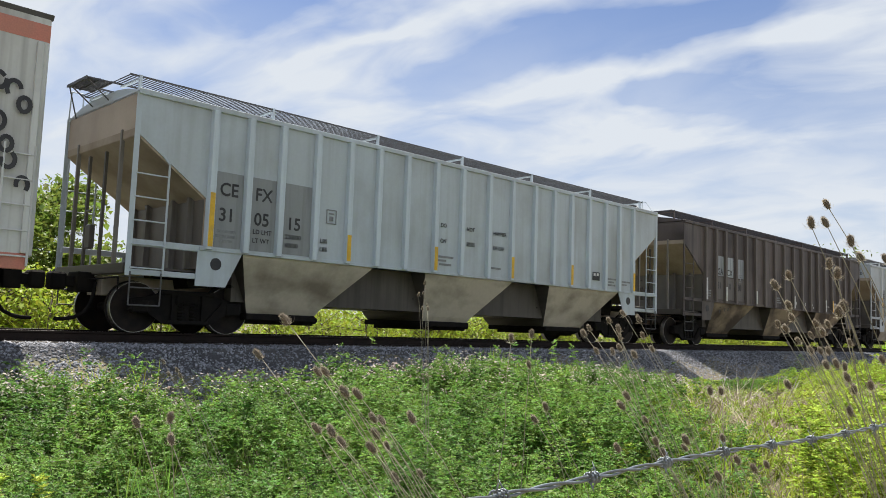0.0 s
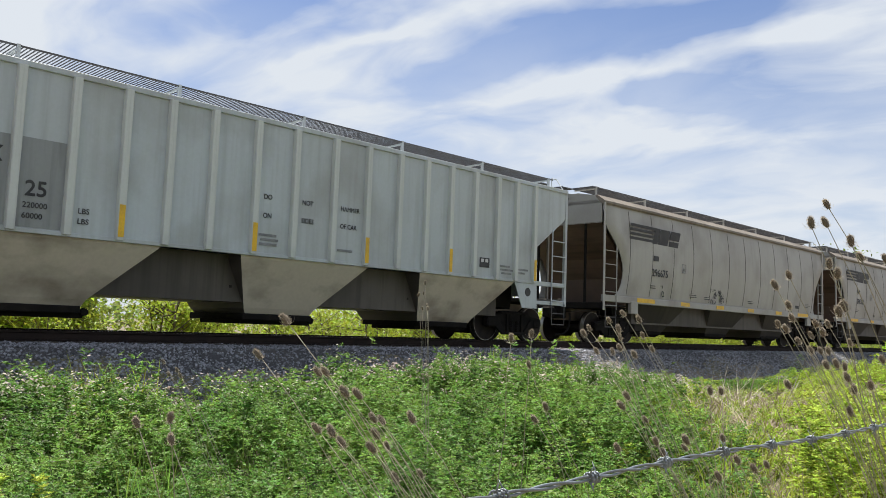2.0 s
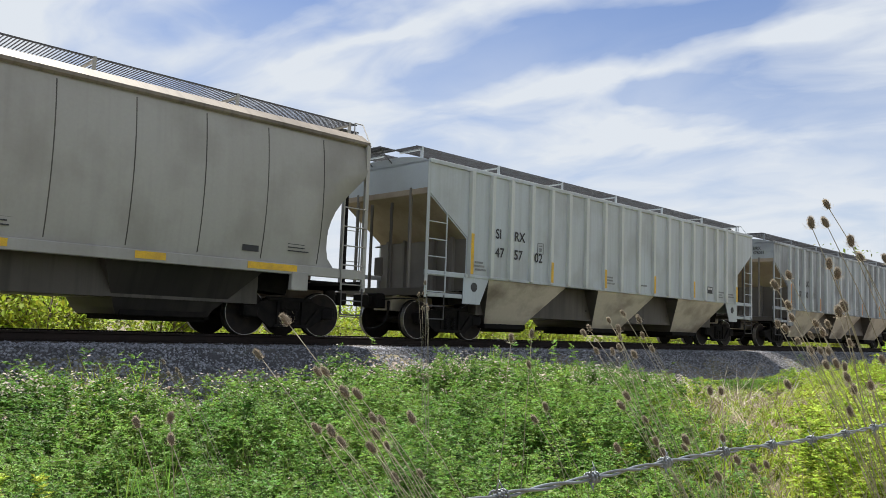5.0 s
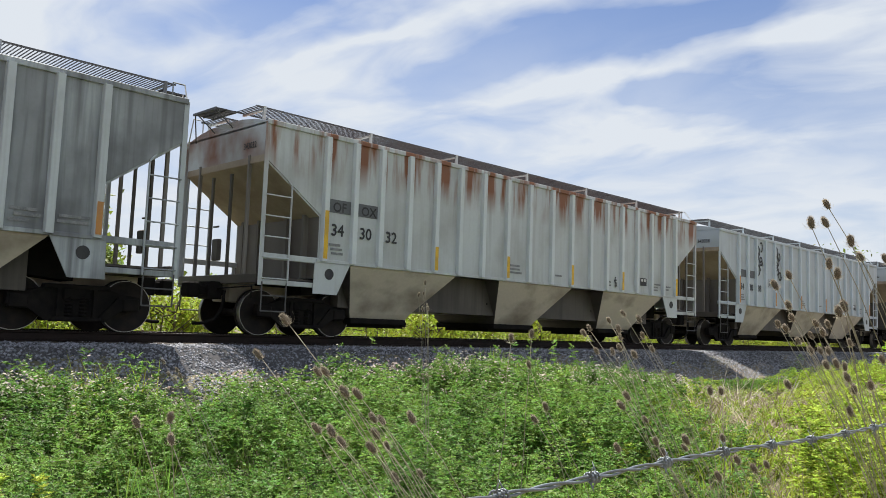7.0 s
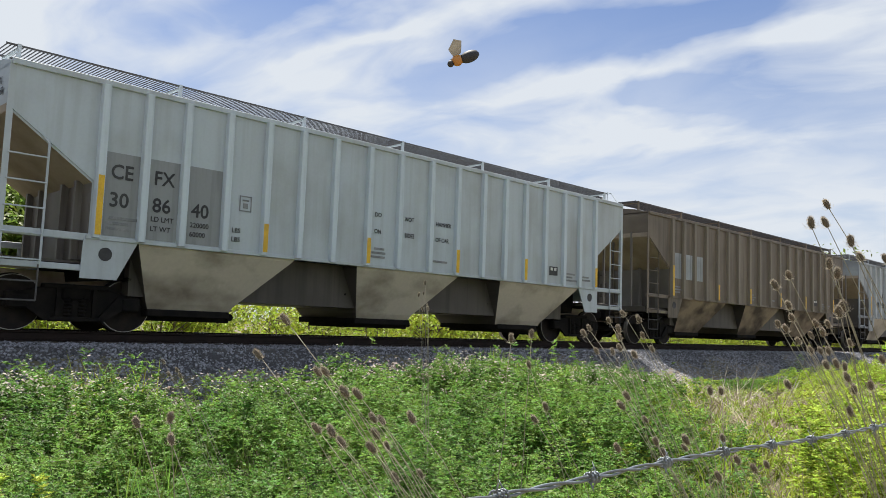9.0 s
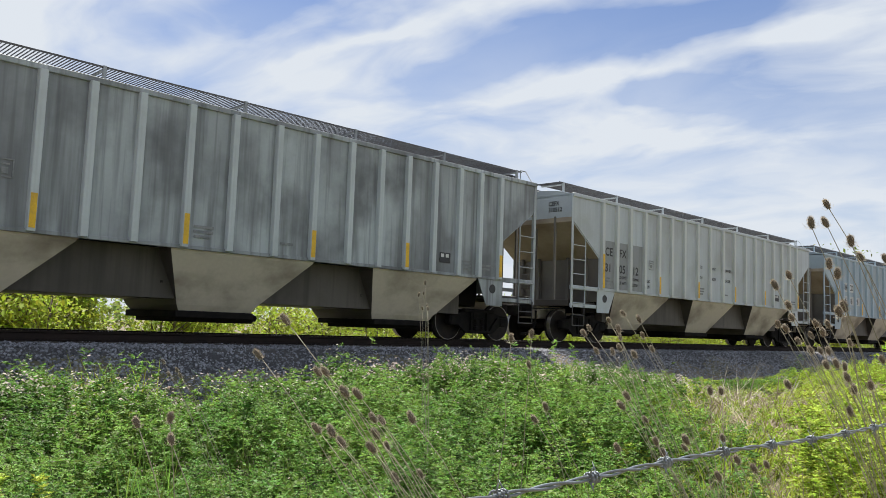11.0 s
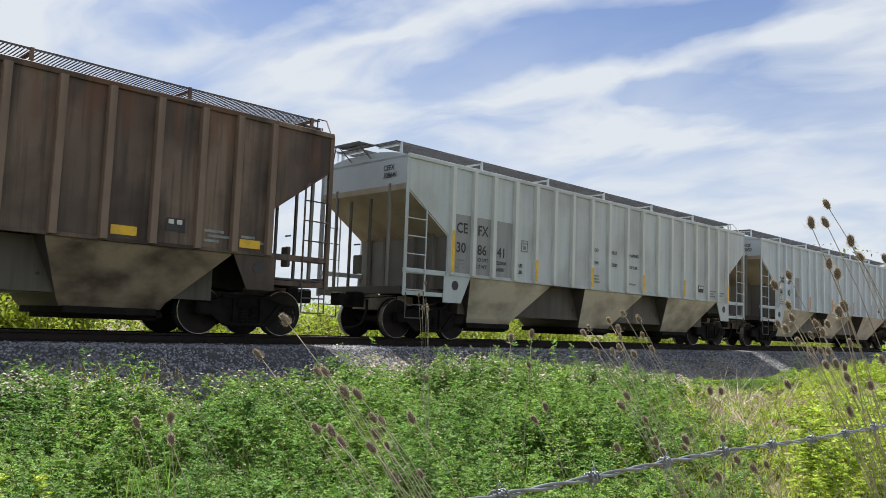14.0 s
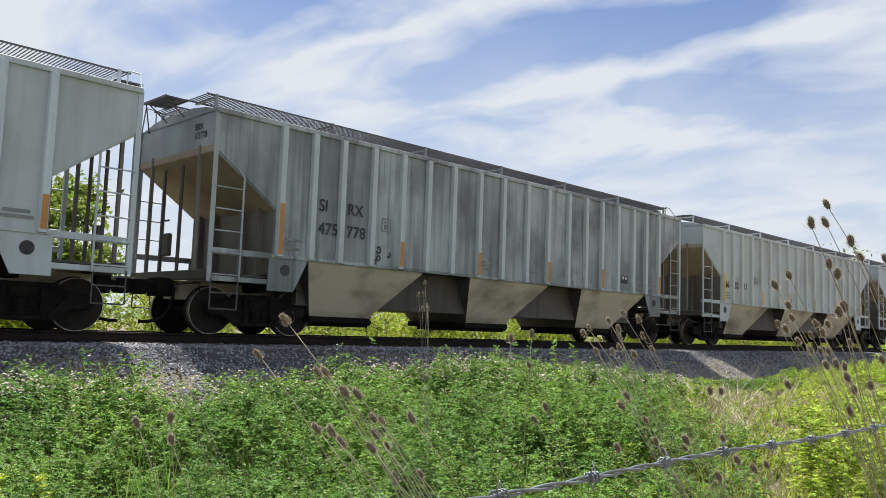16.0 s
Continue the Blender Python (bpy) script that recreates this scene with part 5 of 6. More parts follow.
def flowers(name, n, rng, places, mat, lift, size, label):
    """Small flower heads of five petals on top of the weeds."""
    x, y = places
    h = canopy(x, y) * rng.uniform(0.72, 1.04, n)
    x, y = verge(x, y)
    z = ground_height(x, y) + h + lift
    s = size * rng.uniform(0.6, 1.3, n)
    c = np.stack([x, y, z], -1)
    nor = unit(rng.normal(0, 0.5, (n, 3)) + [0, -0.25, 1])
    u = unit(np.cross(nor, rng.normal(size=(n, 3))))
    v = np.cross(nor, u)
    ring = [c + s[:, None] * (math.cos(k * 1.0472) * u + math.sin(k * 1.0472) * v) * (1.0 if k % 2 else 0.72) for k in range(6)]
    V = np.stack([c + nor * s[:, None] * 0.35] + ring, 1).reshape(-1, 3)
    i = 7 * np.arange(n)[:, None]
    F = np.stack([i + [0, 1 + k, 1 + (k + 1) % 6] for k in range(6)], 1).reshape(-1, 3)
    tagged(new(name, from_arrays(name, V, F, mat)), label, "flowers", kind="stuff")


def on_verge(n, rng, left, right, near=3.0, far=11.2, power=0.75, keep=None, clear=True):
    x, y = spread(n, rng, near, far, left, right, power)
    r = np.hypot(x, y)
    k = y < 10.5 + np.interp(x, [5, 8, 16, 20], [0.05, 0.15, 0.2, 0.0]) + 0.25 * np.sin(x * 1.1) + 0.2 * np.sin(x * 2.7)
    if keep is not None:
        k &= keep(x, y)
    if clear:
        k &= rng.random(len(x)) > 0.72 * bare(x, y)
    return x[k], y[k]


def make_verge():
    rng = np.random.default_rng(11)
    # dense green weeds
    p = on_verge(7200, rng, 4, 68, 2.6, 18, 0.8, lambda x, y: rng.random(len(x)) < np.clip((66 - np.degrees(np.arctan2(x, y))) / 9, 0, 1))
    weed_mass("weeds", len(p[0]), rng, p, M["leaf"], 1.0, 0.061, 16, "dense green leafy weeds with feathered leaves", 4)
    p = on_verge(1300, rng, 2, 66, 2.2, 7, 0.9)
    weed_mass("weeds", len(p[0]), rng, p, M["leaf"], 0.8, 0.05, 18, "low dark green weeds under the taller ones", 4)
    # taller feathery shoots close by
    p = on_verge(26, rng, 9.5, 15.5, 3.0, 4.2, 1.0)
    weed_mass("weeds", len(p[0]), rng, p, M["lime_leaf"], 1.3, 0.055, 46, "tall pale green feathery weeds", 6)
    # yellow-green growth towards the fence
    p = on_verge(1800, rng, 50, 84, 2.3, 24, 0.85, lambda x, y: rng.random(len(x)) < np.clip((np.degrees(np.arctan2(x, y)) - 50) / 10, 0, 1))
    weed_mass("weeds", len(p[0]), rng, p, M["lime_leaf"], 0.62, 0.055, 18, "yellow-green sunlit weeds", 4)
    p = on_verge(8000, rng, 48, 84, 2.3, 18, 0.9, lambda x, y: rng.random(len(x)) < np.clip((np.degrees(np.arctan2(x, y)) - 48) / 12, 0, 1))
    blades("grass", len(p[0]), rng, p, M["lime_leaf"], 0.2, 0.6, 0.004, "tufted yellow-green grass")
    p = on_verge(5000, rng, 0, 56, 2.3, 14, 0.8)
    blades("grass", len(p[0]), rng, p, M["leaf"], 0.35, 0.8, 0.004, "green grass among the weeds")
    p = on_verge(8000, rng, 58, 86, 2.0, 22, 0.9)
    blades("dry_grass", len(p[0]), rng, p, M["dry"], 0.25, 0.75, 0.0028, "dry straw-coloured stems and fallen stalks", "dry grass", 0.8, 0.7)
    p = on_verge(500, rng, 59, 68, 9, 20, 0.9, None, False)
    blades("dry_grass", len(p[0]), rng, p, M["dry"], 0.2, 0.6, 0.004, "flattened brown dry grass", "dry grass", 1.0, 1.0)
    # taller mounds along the edge of the stones
    for mx, n, wide in ((8.9, 150, 0.6), (12.3, 100, 0.55), (15.3, 110, 0.7)):
        p = mx + wide * rng.normal(size=n), 9.75 + 0.3 * rng.normal(size=n)
        weed_mass("weeds", n, rng, p, M["leaf"], 1.0, 0.05, 24, "taller mound of weeds at the edge of the stones", 4)
        p = mx + wide * rng.normal(size=2 * n), 9.7 + 0.28 * rng.normal(size=2 * n)
        flowers("flowers", 2 * n, rng, p, M["flower"], 0.0, 0.018, "pale flowers on a mound of weeds")
    # rough growth at the foot of the stones, towards the fence
    n = 900
    p = 17.5 + 17 * rng.random(n), 8.7 + 2.0 * rng.random(n)
    weed_mass("weeds", n, rng, p, M["lime_leaf"], 1.0, 0.05, 18, "olive-green weeds along the foot of the stones", 4)
    n = 160
    p = 20.6 + 0.9 * rng.normal(size=n), 9.6 + 0.35 * rng.normal(size=n)
    weed_mass("weeds", n, rng, p, M["leaf"], 1.7, 0.055, 24, "low olive-green bush beside the trodden strip", 4)
    # small pale flowers on the outer edge
    p = on_verge(11000, rng, 5, 62, 9.0, 19, 0.7, lambda x, y: y > 8.3 + 0.6 * np.sin(1.3 * x))
    flowers("flowers", len(p[0]), rng, p, M["flower"], 0.02, 0.023, "small white and pink flowers over the weeds")
    n = 1700
    p = 10.8 + 6.4 * rng.random(n), 8.7 + 1.6 * rng.random(n)
    flowers("flowers", n, rng, p, M["flower"], 0.02, 0.021, "drift of pale pinkish flowers at the edge of the stones")
    n = 700
    p = 1.6 + 2.6 * rng.random(n), 9.4 + 0.9 * rng.random(n)
    flowers("flowers", n, rng, p, M["flower"], 0.02, 0.021, "pale pink flowers at the edge of the stones")
    n = 900
    p = 8.9 + 0.75 * rng.normal(size=n), 9.8 + 0.3 * rng.normal(size=n)
    flowers("flowers", n, rng, p, M["flower"], 0.02, 0.015, "cluster of pale flowers on a mound of weeds")
    for tx in (11.2, 12.95, 3.4):
        n = 170
        p = tx + 0.22 * rng.normal(size=n), 10.35 + 0.2 * rng.normal(size=n)
        blades("grass", n, rng, p, M["lime_leaf"], 0.5, 1.0, 0.006, "bright tuft of tall grass at the edge of the stones")
    n = 90
    p = 2.0 + 0.22 * rng.normal(size=n), 2.05 + 0.22 * rng.normal(size=n)
    blades("dry_grass", n, rng, p, M["dry"], 0.6, 1.15, 0.0035, "leaning dry stems among the teasels", "dry grass", 0.5, 0.7)
    # a taller bushy stand by the fence
    p = on_verge(120, rng, 68, 78, 5.8, 9.5, 1.0)
    weed_mass("weeds", len(p[0]), rng, p, M["lime_leaf"], 1.75, 0.06, 34, "tall bushy yellow-green weeds by the fence", 4)
    # fallen stalks in a tangle, and dry stems close to the fence
    n = 480
    u = rng.uniform(0.0, 1.0, n)
    p = 10.0 + 8.5 * u + 0.4 * rng.normal(size=n), 4.9 + 4.6 * u + 0.55 * rng.normal(size=n)
    blades("dry_brush", n, rng, p, M["dry"], 0.35, 0.95, 0.0042, "tangle of pale fallen stalks", "dry brush", 0.7, 1.3)
    n = 110
    p = 15.5 + 2.6 * rng.random(n), 7.2 + 1.6 * rng.random(n)
    blades("dry_brush", n, rng, p, M["branch"], 0.6, 1.5, 0.0055, "heap of bare grey fallen branches", "dry brush", 0.5, 1.6)
    p = on_verge(3200, rng, 62, 85, 1.7, 4.6, 1.0, None, False)
    blades("dry_grass", len(p[0]), rng, p, M["dry"], 0.4, 1.05, 0.0035, "dry upright stems beside the wire", "dry grass", 0.5, 0.4)
    p = on_verge(420, rng, 5, 62, 4, 9, 0.9)
    flowers("flowers", len(p[0]), rng, p, M["flower"], 0.0, 0.007, "scattered tiny white flowers in the weeds")


make_verge()


def build_head(bm, rng):
    """An egg-shaped seed head set with rows of fine spines, over a ruff of long curved bracts."""
    L, R = 0.036, 0.0165
    bmesh.ops.create_uvsphere(bm, u_segments=12, v_segments=9, radius=1.0, matrix=Matrix.Diagonal((R, R, L, 1)))
    for f in bm.faces:
        f.material_index = 0
    for k in range(230):
        z = rng.uniform(-0.92, 0.99)
        a = k * 2.39996
        r = R * math.sqrt(1 - z * z)
        p = Vector((r * math.cos(a), r * math.sin(a), z * L))
        nrm = Vector((math.cos(a), math.sin(a), 0.5 + 0.9 * z)).normalized()
        s = nrm.orthogonal().normalized() * 0.0009
        tip = p + nrm * rng.uniform(0.007, 0.0125)
        f = bm.faces.new((bm.verts.new(p - s), bm.verts.new(p + s), bm.verts.new(tip)))
        f.material_index = 1
        s2 = nrm.cross(s).normalized() * 0.0009
        f = bm.faces.new((bm.verts.new(p - s2), bm.verts.new(p + s2), bm.verts.new(tip)))
        f.material_index = 1
    for k in range(9):
        a, reach = k * 0.698 + rng.uniform(-0.2, 0.2), rng.uniform(0.024, 0.05)
        o = Vector((math.cos(a), math.sin(a), 0))
        prev = None
        for i in range(5):
            u = i / 4
            c = Vector((0, 0, -L * 0.93)) + o * (R * 0.4 + reach * math.sin(u * 1.5)) + Vector((0, 0, reach * 1.0 * u * u - 0.004 * math.sin(3 * u)))
            w = Vector((-o.y, o.x, 0)) * 0.0017 * (1.05 - u)
            cur = (bm.verts.new(c - w), bm.verts.new(c + w))
            if prev:
                f = bm.faces.new((prev[0], prev[1], cur[1], cur[0]))
                f.material_index = 1
            prev = cur


HEADS = []
for k in range(5):
    bm = bmesh.new()
    build_head(bm, random.Random(k))
    me = finish(bm, "head", M["head"], False)
    me.materials.append(M["spine"])
    HEADS.append(me)


def teasel_stand(rows, label, rng, size=1.0, lean=1.0):
    """Dry teasels: each a bent stalk from the ground to its head, with a side shoot on some."""
    for hx, hy, hz, bx, by in rows:
        bx, by = hx + (bx - hx) * lean, hy + (by - hy) * lean
        plant = new("teasel")
        plant.location = (bx, by, float(ground_height(np.array(bx), np.array(by))))
        tagged(plant, label, "teasel", "dry teasels on the verge")
        top = Vector((hx, hy, hz)) - plant.location
        k = 0.60 * size * rng.uniform(0.85, 1.12)
        pts = []
        for i in range(8):
            u = i / 7
            p = top * u
            p.z = top.z * (1 - (1 - u) ** 1.15)
            p += Vector((rng.uniform(-1, 1), rng.uniform(-1, 1), 0)) * 0.014 * math.sin(3.14 * u)
            pts.append(p)
        d = (pts[-1] - pts[-2]).normalized()
        d = (d + Vector((rng.uniform(-0.2, 0.2), rng.uniform(-0.2, 0.2), 0.1))).normalized()
        pts[-1] = top - d * 0.03 * k
        part("stalk", finish(tube(pts, [size * (0.0027 - 0.0013 * i / 7) for i in range(8)]), "stalk", M["stalk"]), plant)
        q = d.to_track_quat("Z", "Y").to_matrix().to_4x4()
        part("seed_head", rng.choice(HEADS), plant, "brown spiny egg-shaped seed head", Matrix.Translation(top) @ q @ Matrix.Diagonal((k, k, k, 1)))


def make_teasels():
    rng = random.Random(8)
    for stand, label, size, lean in TEASELS:
        teasel_stand(stand, label, rng, size, lean)


RIGHT_TALL = [(2.73, 0.97, 2.00, 3.88, 0.50), (2.65, 0.99, 1.93, 3.83, 0.81), (2.80, 1.00, 1.95, 3.97, 0.71), (2.77, 0.91, 1.88, 3.92, 0.71), (2.69, 0.95, 1.80, 3.79, 0.79), (2.85, 0.98, 1.78, 3.85, 1.04), (3.11, 0.99, 1.86, 4.20, 0.77), (3.12, 0.91, 1.85, 4.14, 0.80), (2.87, 1.15, 1.78, 3.95, 0.90), (2.63, 1.10, 1.73, 3.66, 0.79), (2.79, 1.12, 1.67, 3.78, 0.81), (2.82, 0.95, 1.67, 3.77, 0.84), (2.77, 0.95, 1.65, 3.67, 0.88)]
RIGHT_LOW = [(2.49, 0.99, 1.62, 3.44, 0.67), (2.51, 1.04, 1.60, 3.44, 0.69), (2.79, 1.13, 1.59, 3.70, 0.75), (2.82, 1.04, 1.61, 3.76, 0.71), (2.84, 1.01, 1.61, 3.79, 0.68), (2.80, 1.05, 1.57, 3.71, 0.69), (2.60, 0.94, 1.58, 3.54, 0.66), (2.59, 1.01, 1.55, 3.48, 0.66), (2.74, 1.03, 1.52, 3.63, 0.72), (2.80, 1.02, 1.52, 3.71, 0.75), (2.87, 1.02, 1.52, 3.77, 0.75), (2.93, 0.97, 1.55, 3.81, 0.88), (2.57, 0.92, 1.48, 3.45, 0.64), (2.80, 0.97, 1.48, 3.67, 0.70), (2.85, 0.96, 1.47, 3.74, 0.75), (2.86, 0.85, 1.50, 3.77, 0.71)]
RIGHT_MID = [(2.51, 0.84, 1.45, 3.38, 0.61), (2.63, 0.86, 1.41, 3.47, 0.63), (2.52, 0.78, 1.43, 3.39, 0.61), (2.80, 0.93, 1.33, 3.61, 0.75), (2.63, 1.06, 1.41, 3.48, 0.85), (2.49, 1.07, 1.17, 3.21, 1.00), (2.38, 1.06, 1.17, 3.10, 0.96), (2.51, 1.22, 1.23, 3.27, 1.16), (2.44, 1.14, 1.18, 3.16, 1.00), (2.50, 1.23, 1.11, 3.18, 1.14)]
MID_RIGHT = [(2.63, 1.85, 1.55, 3.47, 1.38), (2.52, 1.75, 1.57, 3.39, 1.31), (2.53, 1.67, 1.60, 3.34, 1.36), (2.64, 1.68, 1.63, 3.58, 1.29), (2.62, 1.60, 1.61, 3.57, 1.33), (2.47, 1.59, 1.57, 3.05, 1.52), (2.53, 1.62, 1.54, 3.22, 1.37), (2.78, 1.68, 1.55, 3.71, 1.44), (2.38, 1.62, 1.49, 3.25, 1.29), (2.42, 1.58, 1.49, 3.28, 1.24), (2.65, 1.70, 1.50, 3.53, 1.43), (2.56, 1.58, 1.48, 3.32, 1.35), (2.70, 1.59, 1.50, 3.58, 1.35)]
MID_LOW = [(2.45, 1.54, 1.34, 3.23, 1.24), (2.40, 1.53, 1.31, 3.13, 1.17), (2.69, 1.61, 1.24, 3.41, 1.34), (2.44, 1.42, 1.20, 3.15, 1.21), (2.54, 1.45, 1.15, 3.23, 1.29), (2.51, 1.35, 1.21, 3.23, 1.14), (2.67, 1.44, 1.16, 3.36, 1.26), (2.38, 1.53, 1.17, 3.08, 1.37), (2.64, 1.29, 1.37, 3.08, 1.44), (2.76, 1.39, 1.36, 3.39, 1.63)]
CENTRE = [(1.50, 2.23, 1.56, 2.34, 1.75), (1.50, 2.38, 1.44, 2.23, 1.87), (1.73, 2.35, 1.38, 2.47, 1.93), (1.56, 2.08, 1.40, 2.34, 1.69), (1.60, 2.03, 1.34, 2.36, 1.71), (1.67, 2.05, 1.33, 2.42, 1.70), (1.85, 2.18, 1.23, 2.54, 1.85), (1.83, 2.11, 1.23, 2.53, 1.80), (1.80, 1.93, 1.26, 2.51, 1.60), (1.61, 2.18, 1.21, 2.26, 1.80), (1.61, 2.10, 1.21, 2.23, 1.69), (1.70, 2.16, 1.16, 2.32, 1.78), (1.67, 1.97, 1.17, 2.32, 1.64), (1.84, 2.15, 1.18, 2.51, 1.85), (1.92, 2.18, 1.13, 2.57, 1.93), (2.03, 2.12, 1.03, 2.62, 1.88), (1.91, 2.12, 1.03, 2.52, 1.90)]
LEFT = [(1.18, 2.34, 1.25, 1.47, 2.61), (1.04, 2.05, 1.23, 1.48, 2.12), (1.01, 2.20, 1.26, 1.43, 2.27)]
SINGLES = [(2.69, 2.17, 1.41, 3.30, 2.14), (2.66, 2.11, 1.19, 3.35, 1.86), (2.44, 2.06, 1.52, 2.77, 2.45), (2.68, 2.15, 1.54, 3.04, 2.52), (2.63, 2.03, 1.25, 3.36, 1.91)]
FARTHER = [(3.24, 3.40, 1.81, 3.30, 3.33), (3.39, 3.61, 1.75, 3.47, 3.52), (3.57, 3.76, 1.77, 3.65, 3.70), (3.34, 3.48, 1.68, 3.38, 3.44), (3.49, 3.68, 1.67, 3.55, 3.63), (3.26, 3.39, 1.66, 3.29, 3.36)]
FAR_LEFT = [(2.27, 4.64, 1.29, 2.81, 4.36), (2.42, 4.86, 1.20, 2.92, 4.62), (2.59, 5.09, 1.21, 3.15, 4.81), (2.42, 4.71, 1.20, 2.92, 4.46)]
TALL, LOW = "tall dry brown teasel on a long bare stalk", "dry brown teasel leaning out of the weeds"
TEASELS = ((RIGHT_TALL, TALL, 0.95, 1.0), (RIGHT_LOW, TALL, 0.74, 1.0), (RIGHT_MID, LOW, 0.8, 1.0), (MID_RIGHT, TALL, 0.72, 1.0), (MID_LOW, LOW, 0.85, 1.0), (CENTRE, LOW, 1.0, 1.0),
           (LEFT, LOW, 0.92, 1.0), (SINGLES, TALL, 0.95, 1.0), (FARTHER, "small slender dry teasel", 0.6, 1.0), (FAR_LEFT, "small dark dry teasel", 0.9, 1.0))
make_teasels()


# ---- the barbed wire ----
def make_wire(y, z, x_from, x_to, first, step, label):
    wire = new("barbed_wire")
    wire.location = (0, y, z)
    tagged(wire, label, "fence wire")
    rng = random.Random(2)

    def sag(x):
        return 0.003 * math.sin(x * 2.3) + 0.0018 * math.sin(x * 9.0)
    n = int((x_to - x_from) / 0.006)
    for s in (0, 1):
        pts = []
        for i in range(n + 1):
            x = x_from + (x_to - x_from) * i / n
            a = x * 62 + s * math.pi
            pts.append((x, 0.0017 * math.cos(a), 0.0017 * math.sin(a) + sag(x)))
        part("strand", finish(tube(pts, [0.00142] * len(pts), 7), "strand", M["wire"]), wire)
    x = first
    while x < x_to:
        bm = bmesh.new()
        for k in range(26):
            a0, a1 = k * 0.75, (k + 1) * 0.75
            p = [(x + 0.00065 * (k + j) - 0.008, 0.0047 * math.cos(a), 0.0047 * math.sin(a) + sag(x)) for j, a in ((0, a0), (1, a1))]
            rod(bm, p[0], p[1], 0.0012, 6)
        for s in (-1, 1):
            for t in (-1, 1):
                e = Vector((rng.uniform(-0.004, 0.004), s * 0.7 * rng.uniform(0.5, 1), t)).normalized() * 0.014
                c = Vector((x + 0.007 * s, 0, sag(x)))
                rod(bm, c + e * 0.25, c + e, 0.0012, 6, 0.0003)
        part("barb", finish(bm, "barb", M["wire"]), wire, "four-pointed twisted barb")
        x += step


make_wire(0.4416, 1.414, 0.3, 4.3, 0.382, 0.1323, "twisted galvanised barbed wire strung along the verge")


# ---- trees and scrub beyond the line ----
def tree(x, y, height, spread_r, seed, label, mat="tree_leaf", stems=1, name="tree", count=2600):
    rng = np.random.default_rng(seed)
    ob = new(name)
    z0 = float(ground_height(np.array(float(x)), np.array(float(y))))
    ob.location = (x, y, z0)
    tagged(ob, label, name, "trees and shrubs behind the line")
    bm = bmesh.new()
    tips = []
    for s in range(stems):
        a = rng.uniform(0, 6.28)
        foot = Vector((0.25 * spread_r * math.cos(a) * (stems > 1), 0.25 * spread_r * math.sin(a) * (stems > 1), -0.05))
        head = foot + Vector((rng.uniform(-0.2, 0.2) * spread_r, rng.uniform(-0.2, 0.2) * spread_r, height * 0.72))
        rod(bm, foot, head, 0.03 * height / stems ** 0.5, 7, 0.008 * height)
        for k in range(7):
            u = rng.uniform(0.3, 0.98)
            b = foot.lerp(head, u)
            a = rng.uniform(0, 6.28)
            e = b + Vector((math.cos(a), math.sin(a), rng.uniform(0.1, 0.9))) * spread_r * rng.uniform(0.45, 0.95)
            rod(bm, b, e, 0.009 * height, 5, 0.003 * height)
            tips += [e, b.lerp(e, 0.6)]
    part("trunk", finish(bm, "trunk", M["bark"]), ob)
    tips = np.array([tuple(t) for t in tips])
    c = tips[rng.integers(0, len(tips), count)] + rng.normal(0, 0.17 * spread_r, (count, 3)) * [1, 1, 0.8]
    c[:, 2] = np.clip(c[:, 2], 0.15 * height if stems == 1 else 0.1, height)
    way = unit(rng.normal(size=(count, 3)) + [0, 0, 0.2])
    size = rng.uniform(0.6, 1.3, count) * 0.035 * (height + 3) * 0.55
    V, F = leaves(c, way, size * 1.4, size * 0.45, rng)
    part("crown", from_arrays("crown", V, F, M[mat]), ob, "loose leafy crown with gaps")


def make_trees():
    rng = random.Random(14)
    rows = ((4.0, 26, 6.2, 2.3), (6.0, 27, 6.6, 2.3), (7.7, 28, 5.4, 1.9), (2.0, 25, 6.2, 2.3), (6.5, 31, 8.2, 2.6), (2.5, 33, 7.5, 2.6), (9.6, 34, 6.2, 2.2), (-2, 30, 8, 2.8), (84, 30, 12, 5), (98, 34, 14, 6), (120, 40, 15, 7))
    for k, (x, y, h, r) in enumerate(rows):
        x, y = verge(x, y)
        tree(x, y, h, r, 30 + k, "leafy green tree beyond the railway line", count=4200)
    for k in range(70):
        x = -4 + k * 1.25 + rng.uniform(-0.6, 0.6)
        y = rng.uniform(21.0, 26) + 0.1 * max(x - 20, 0)
        x, y = verge(x, y)
        h = rng.uniform(2.1, 3.3)
        tree(x, y, h, 0.55 * h, 100 + k, "bushy yellow-green shrub beyond the line", "bright_leaf", 4, "shrub", 1700)


make_trees()


def make_far_grass():
    rng = np.random.default_rng(21)
    n = 16000
    x, y = -4 + 74 * rng.random(n) ** 1.2, 17.0 + 8 * rng.random(n)
    blades("grass", n, rng, (x, y), M["bright_leaf"], 0.5, 1.25, 0.008, "tall sunlit grass beyond the line")


make_far_grass()


def make_far_woods():
    """A low line of far woods and hedges across the fields."""
    rng = np.random.default_rng(33)
    n = 26000
    x, y = -40 + 300 * rng.random(n), 62 + 14 * rng.random(n)
    top = 3.6 + 1.1 * np.sin(x * 0.21) + 0.8 * np.sin(x * 0.53 + 1) + 0.5 * np.sin(x * 1.7)
    z = top * rng.random(n) ** 0.7
    way = unit(rng.normal(size=(n, 3)))
    size = rng.uniform(0.3, 0.75, n)
    V, F = leaves(np.stack([x, y, z], -1), way, size, size * 0.4, rng)
    tagged(new("far_woods", from_arrays("far_woods", V, F, M["tree_leaf"])), "low far woods and hedges across the fields", "woods", kind="stuff")


make_far_woods()


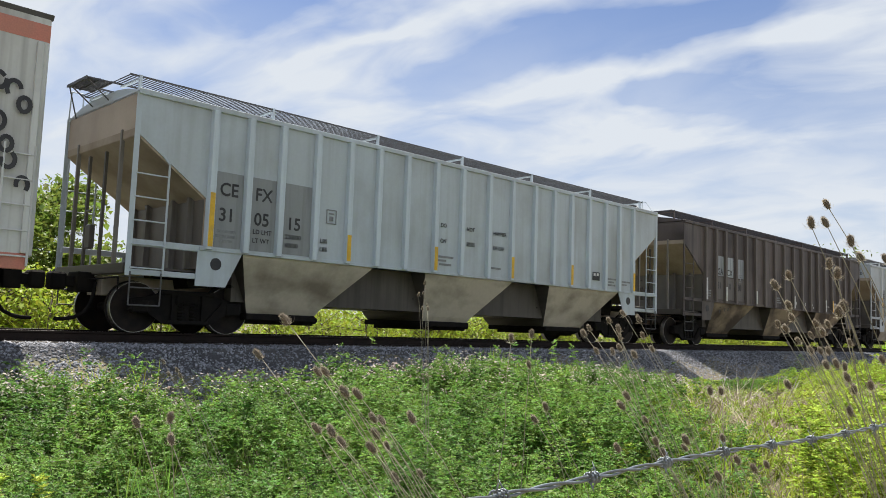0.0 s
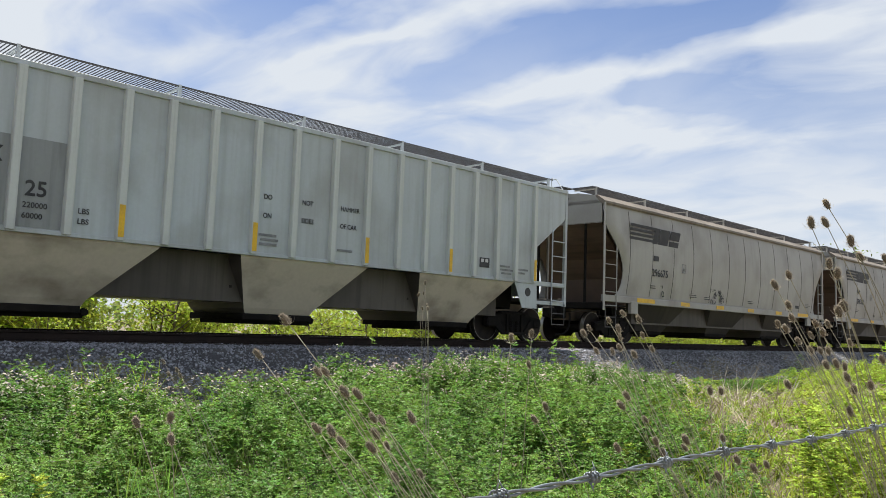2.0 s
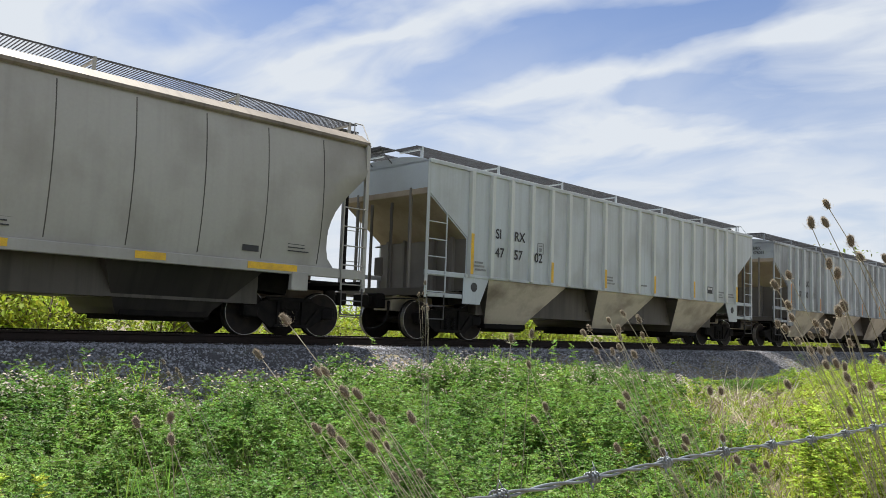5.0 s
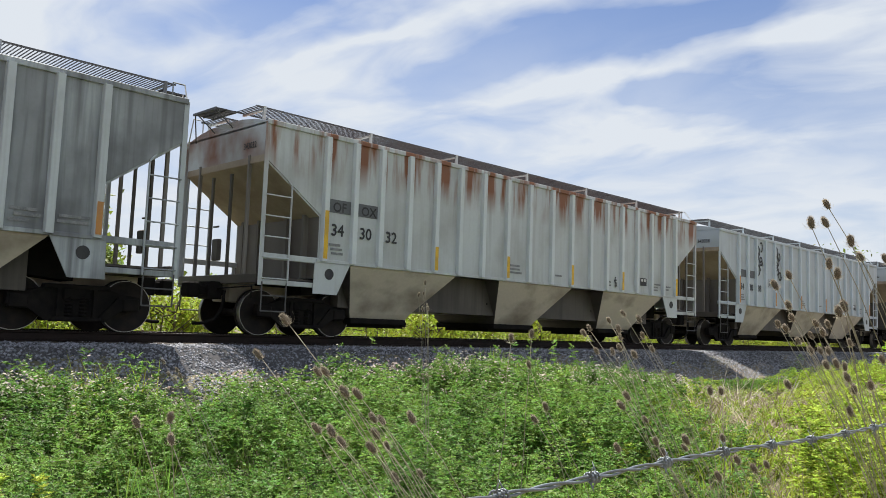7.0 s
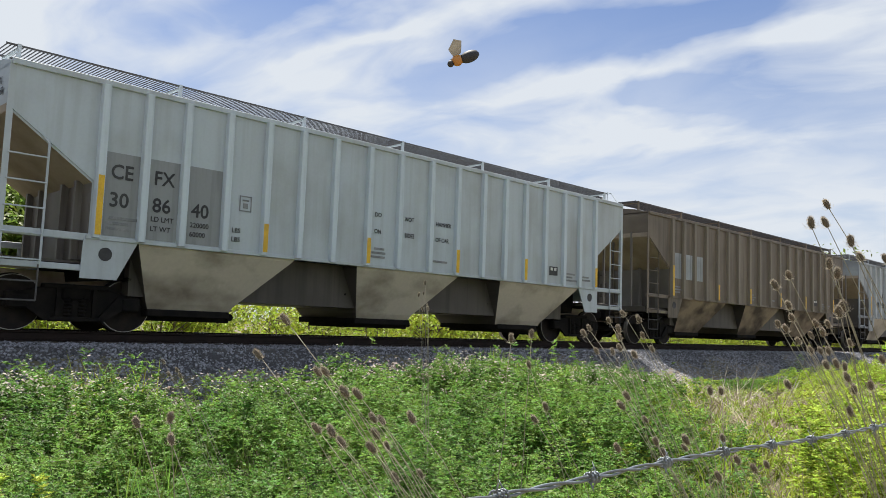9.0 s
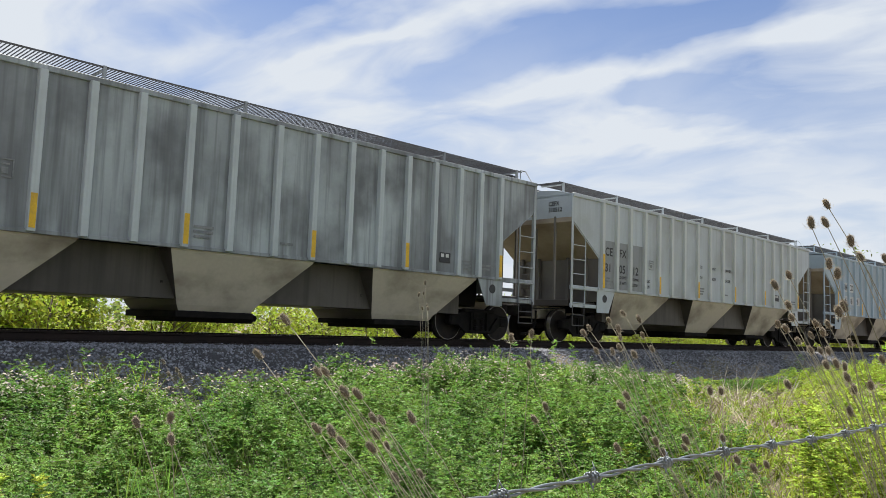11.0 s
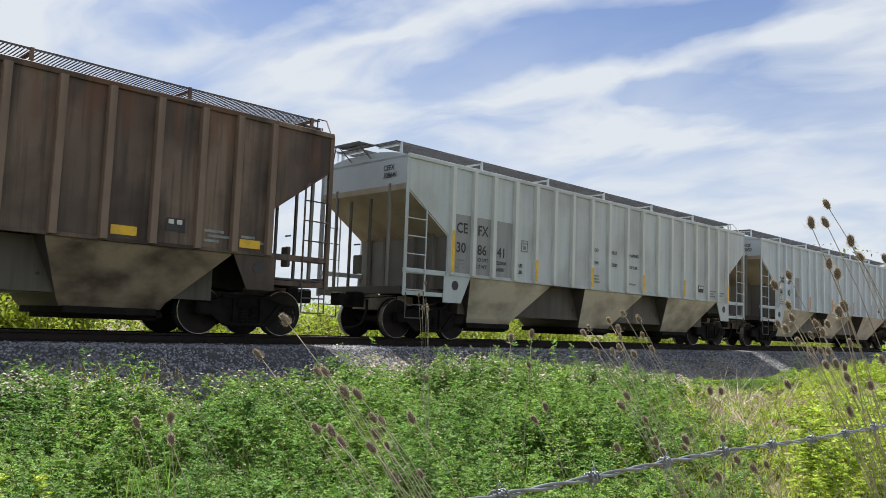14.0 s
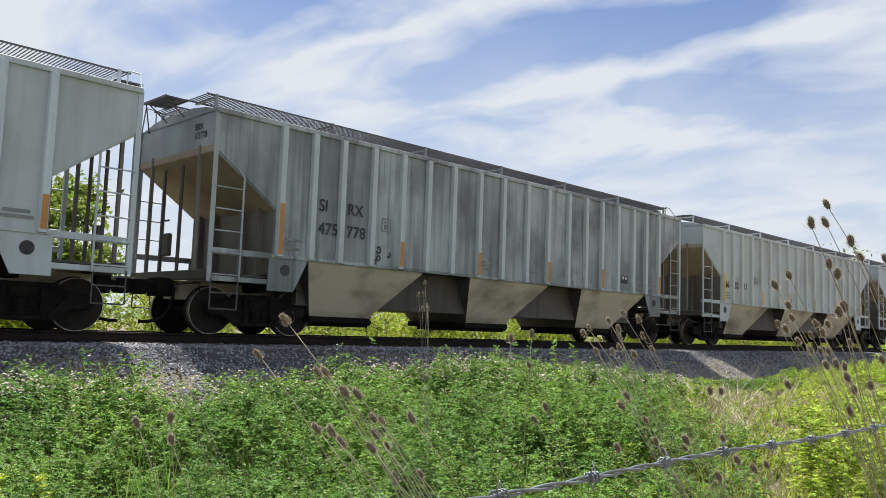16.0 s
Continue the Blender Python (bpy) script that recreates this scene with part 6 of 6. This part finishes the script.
# ---- a bee that darts past ----
def make_bee():
    bee = new("bee")
    tagged(bee, "small dark bee with an amber band and clear wings, in flight", "insect")

    def blob(bm, c, r):
        bmesh.ops.create_uvsphere(bm, u_segments=12, v_segments=8, radius=1.0, matrix=Matrix.Translation(c) @ Matrix.Diagonal((*r, 1)))
    part("abdomen", mesh_of("abdomen", lambda bm: blob(bm, (-0.006, 0, 0), (0.007, 0.004, 0.004)), M["black_ink"], True), bee)
    part("thorax", mesh_of("thorax", lambda bm: blob(bm, (0.0025, 0, 0.0005), (0.0038, 0.0037, 0.0037)), M["orange"], True), bee, "amber furry thorax")
    part("insect_head", mesh_of("insect_head", lambda bm: blob(bm, (0.0075, 0, 0), (0.0022, 0.0025, 0.0022)), M["black_ink"], True), bee)
    for s in (-1, 1):
        def wing(bm):
            prism(bm, [(0.003, 0), (0.006, s * 0.008), (0.001, s * 0.014), (-0.004, s * 0.011), (-0.002, s * 0.003)], "z", 0.0035, 0.0038)
        part("wing", mesh_of("wing_%d" % s, wing, M["wing"]), bee, "thin pale wing", pose(0, 0, 0, s * 25, 0, 0))
    return bee


M["wing"] = material("wing_membrane", (0.4, 0.38, 0.34), 0.4, 0, (0.3, 0.28, 0.25), 60, 0.5, 200, 0.2, 0.0, through_light=0.6)
BEE = make_bee()


# ---- what moves ----
def travelled(t):
    return 21.49 * t - 0.009 * t * t


def motions():
    times = [float(k) for k in range(17)]
    for car in CARS:
        walk(car, [(t, pose(car["x0"] - travelled(t), TRACK_Y, RAIL_Z)) for t in times])
    # the bee crosses the view twice and is gone again
    walk(BEE, [(0, pose(-1.335, -0.841, 1.3)), (8.5, pose(0.045, -0.631, 1.2)), (8.6, pose(0.371, 0.053, 1.1)), (8.7, pose(0.636, 0.421, 1.40, 0, -30, 30)), (8.8, pose(0.951, 0.105, 1.8, 0, -30, 0)),
               (8.9, pose(0.608, -0.210, 1.9, 0, 0, 60)), (9.0, pose(0.368, 0.360, 1.726, 20, 25, 140)), (9.1, pose(-0.212, 0.526, 1.95, 0, 0, 150)), (9.3, pose(-1.016, 0.315, 2.0)), (16, pose(-1.335, -0.841, 1.3))])
    # wheels turn as they roll past
    for wheel, car, ax in WHEELS:
        spot = wheel.matrix_basis.translation.copy()
        rows, shown = [], [k for k in range(481) if -20 < car["x0"] - travelled(k / 30) < 50]
        if not shown:
            continue
        for k in sorted({0, *shown, 480}):
            kk = min(max(k, shown[0]), shown[-1])
            turn = Matrix.Rotation(-travelled(kk / 30) / 0.457, 4, "Y")
            rows.append((k / 30, Matrix.Translation(spot) @ turn))
        walk(wheel, rows)


motions()
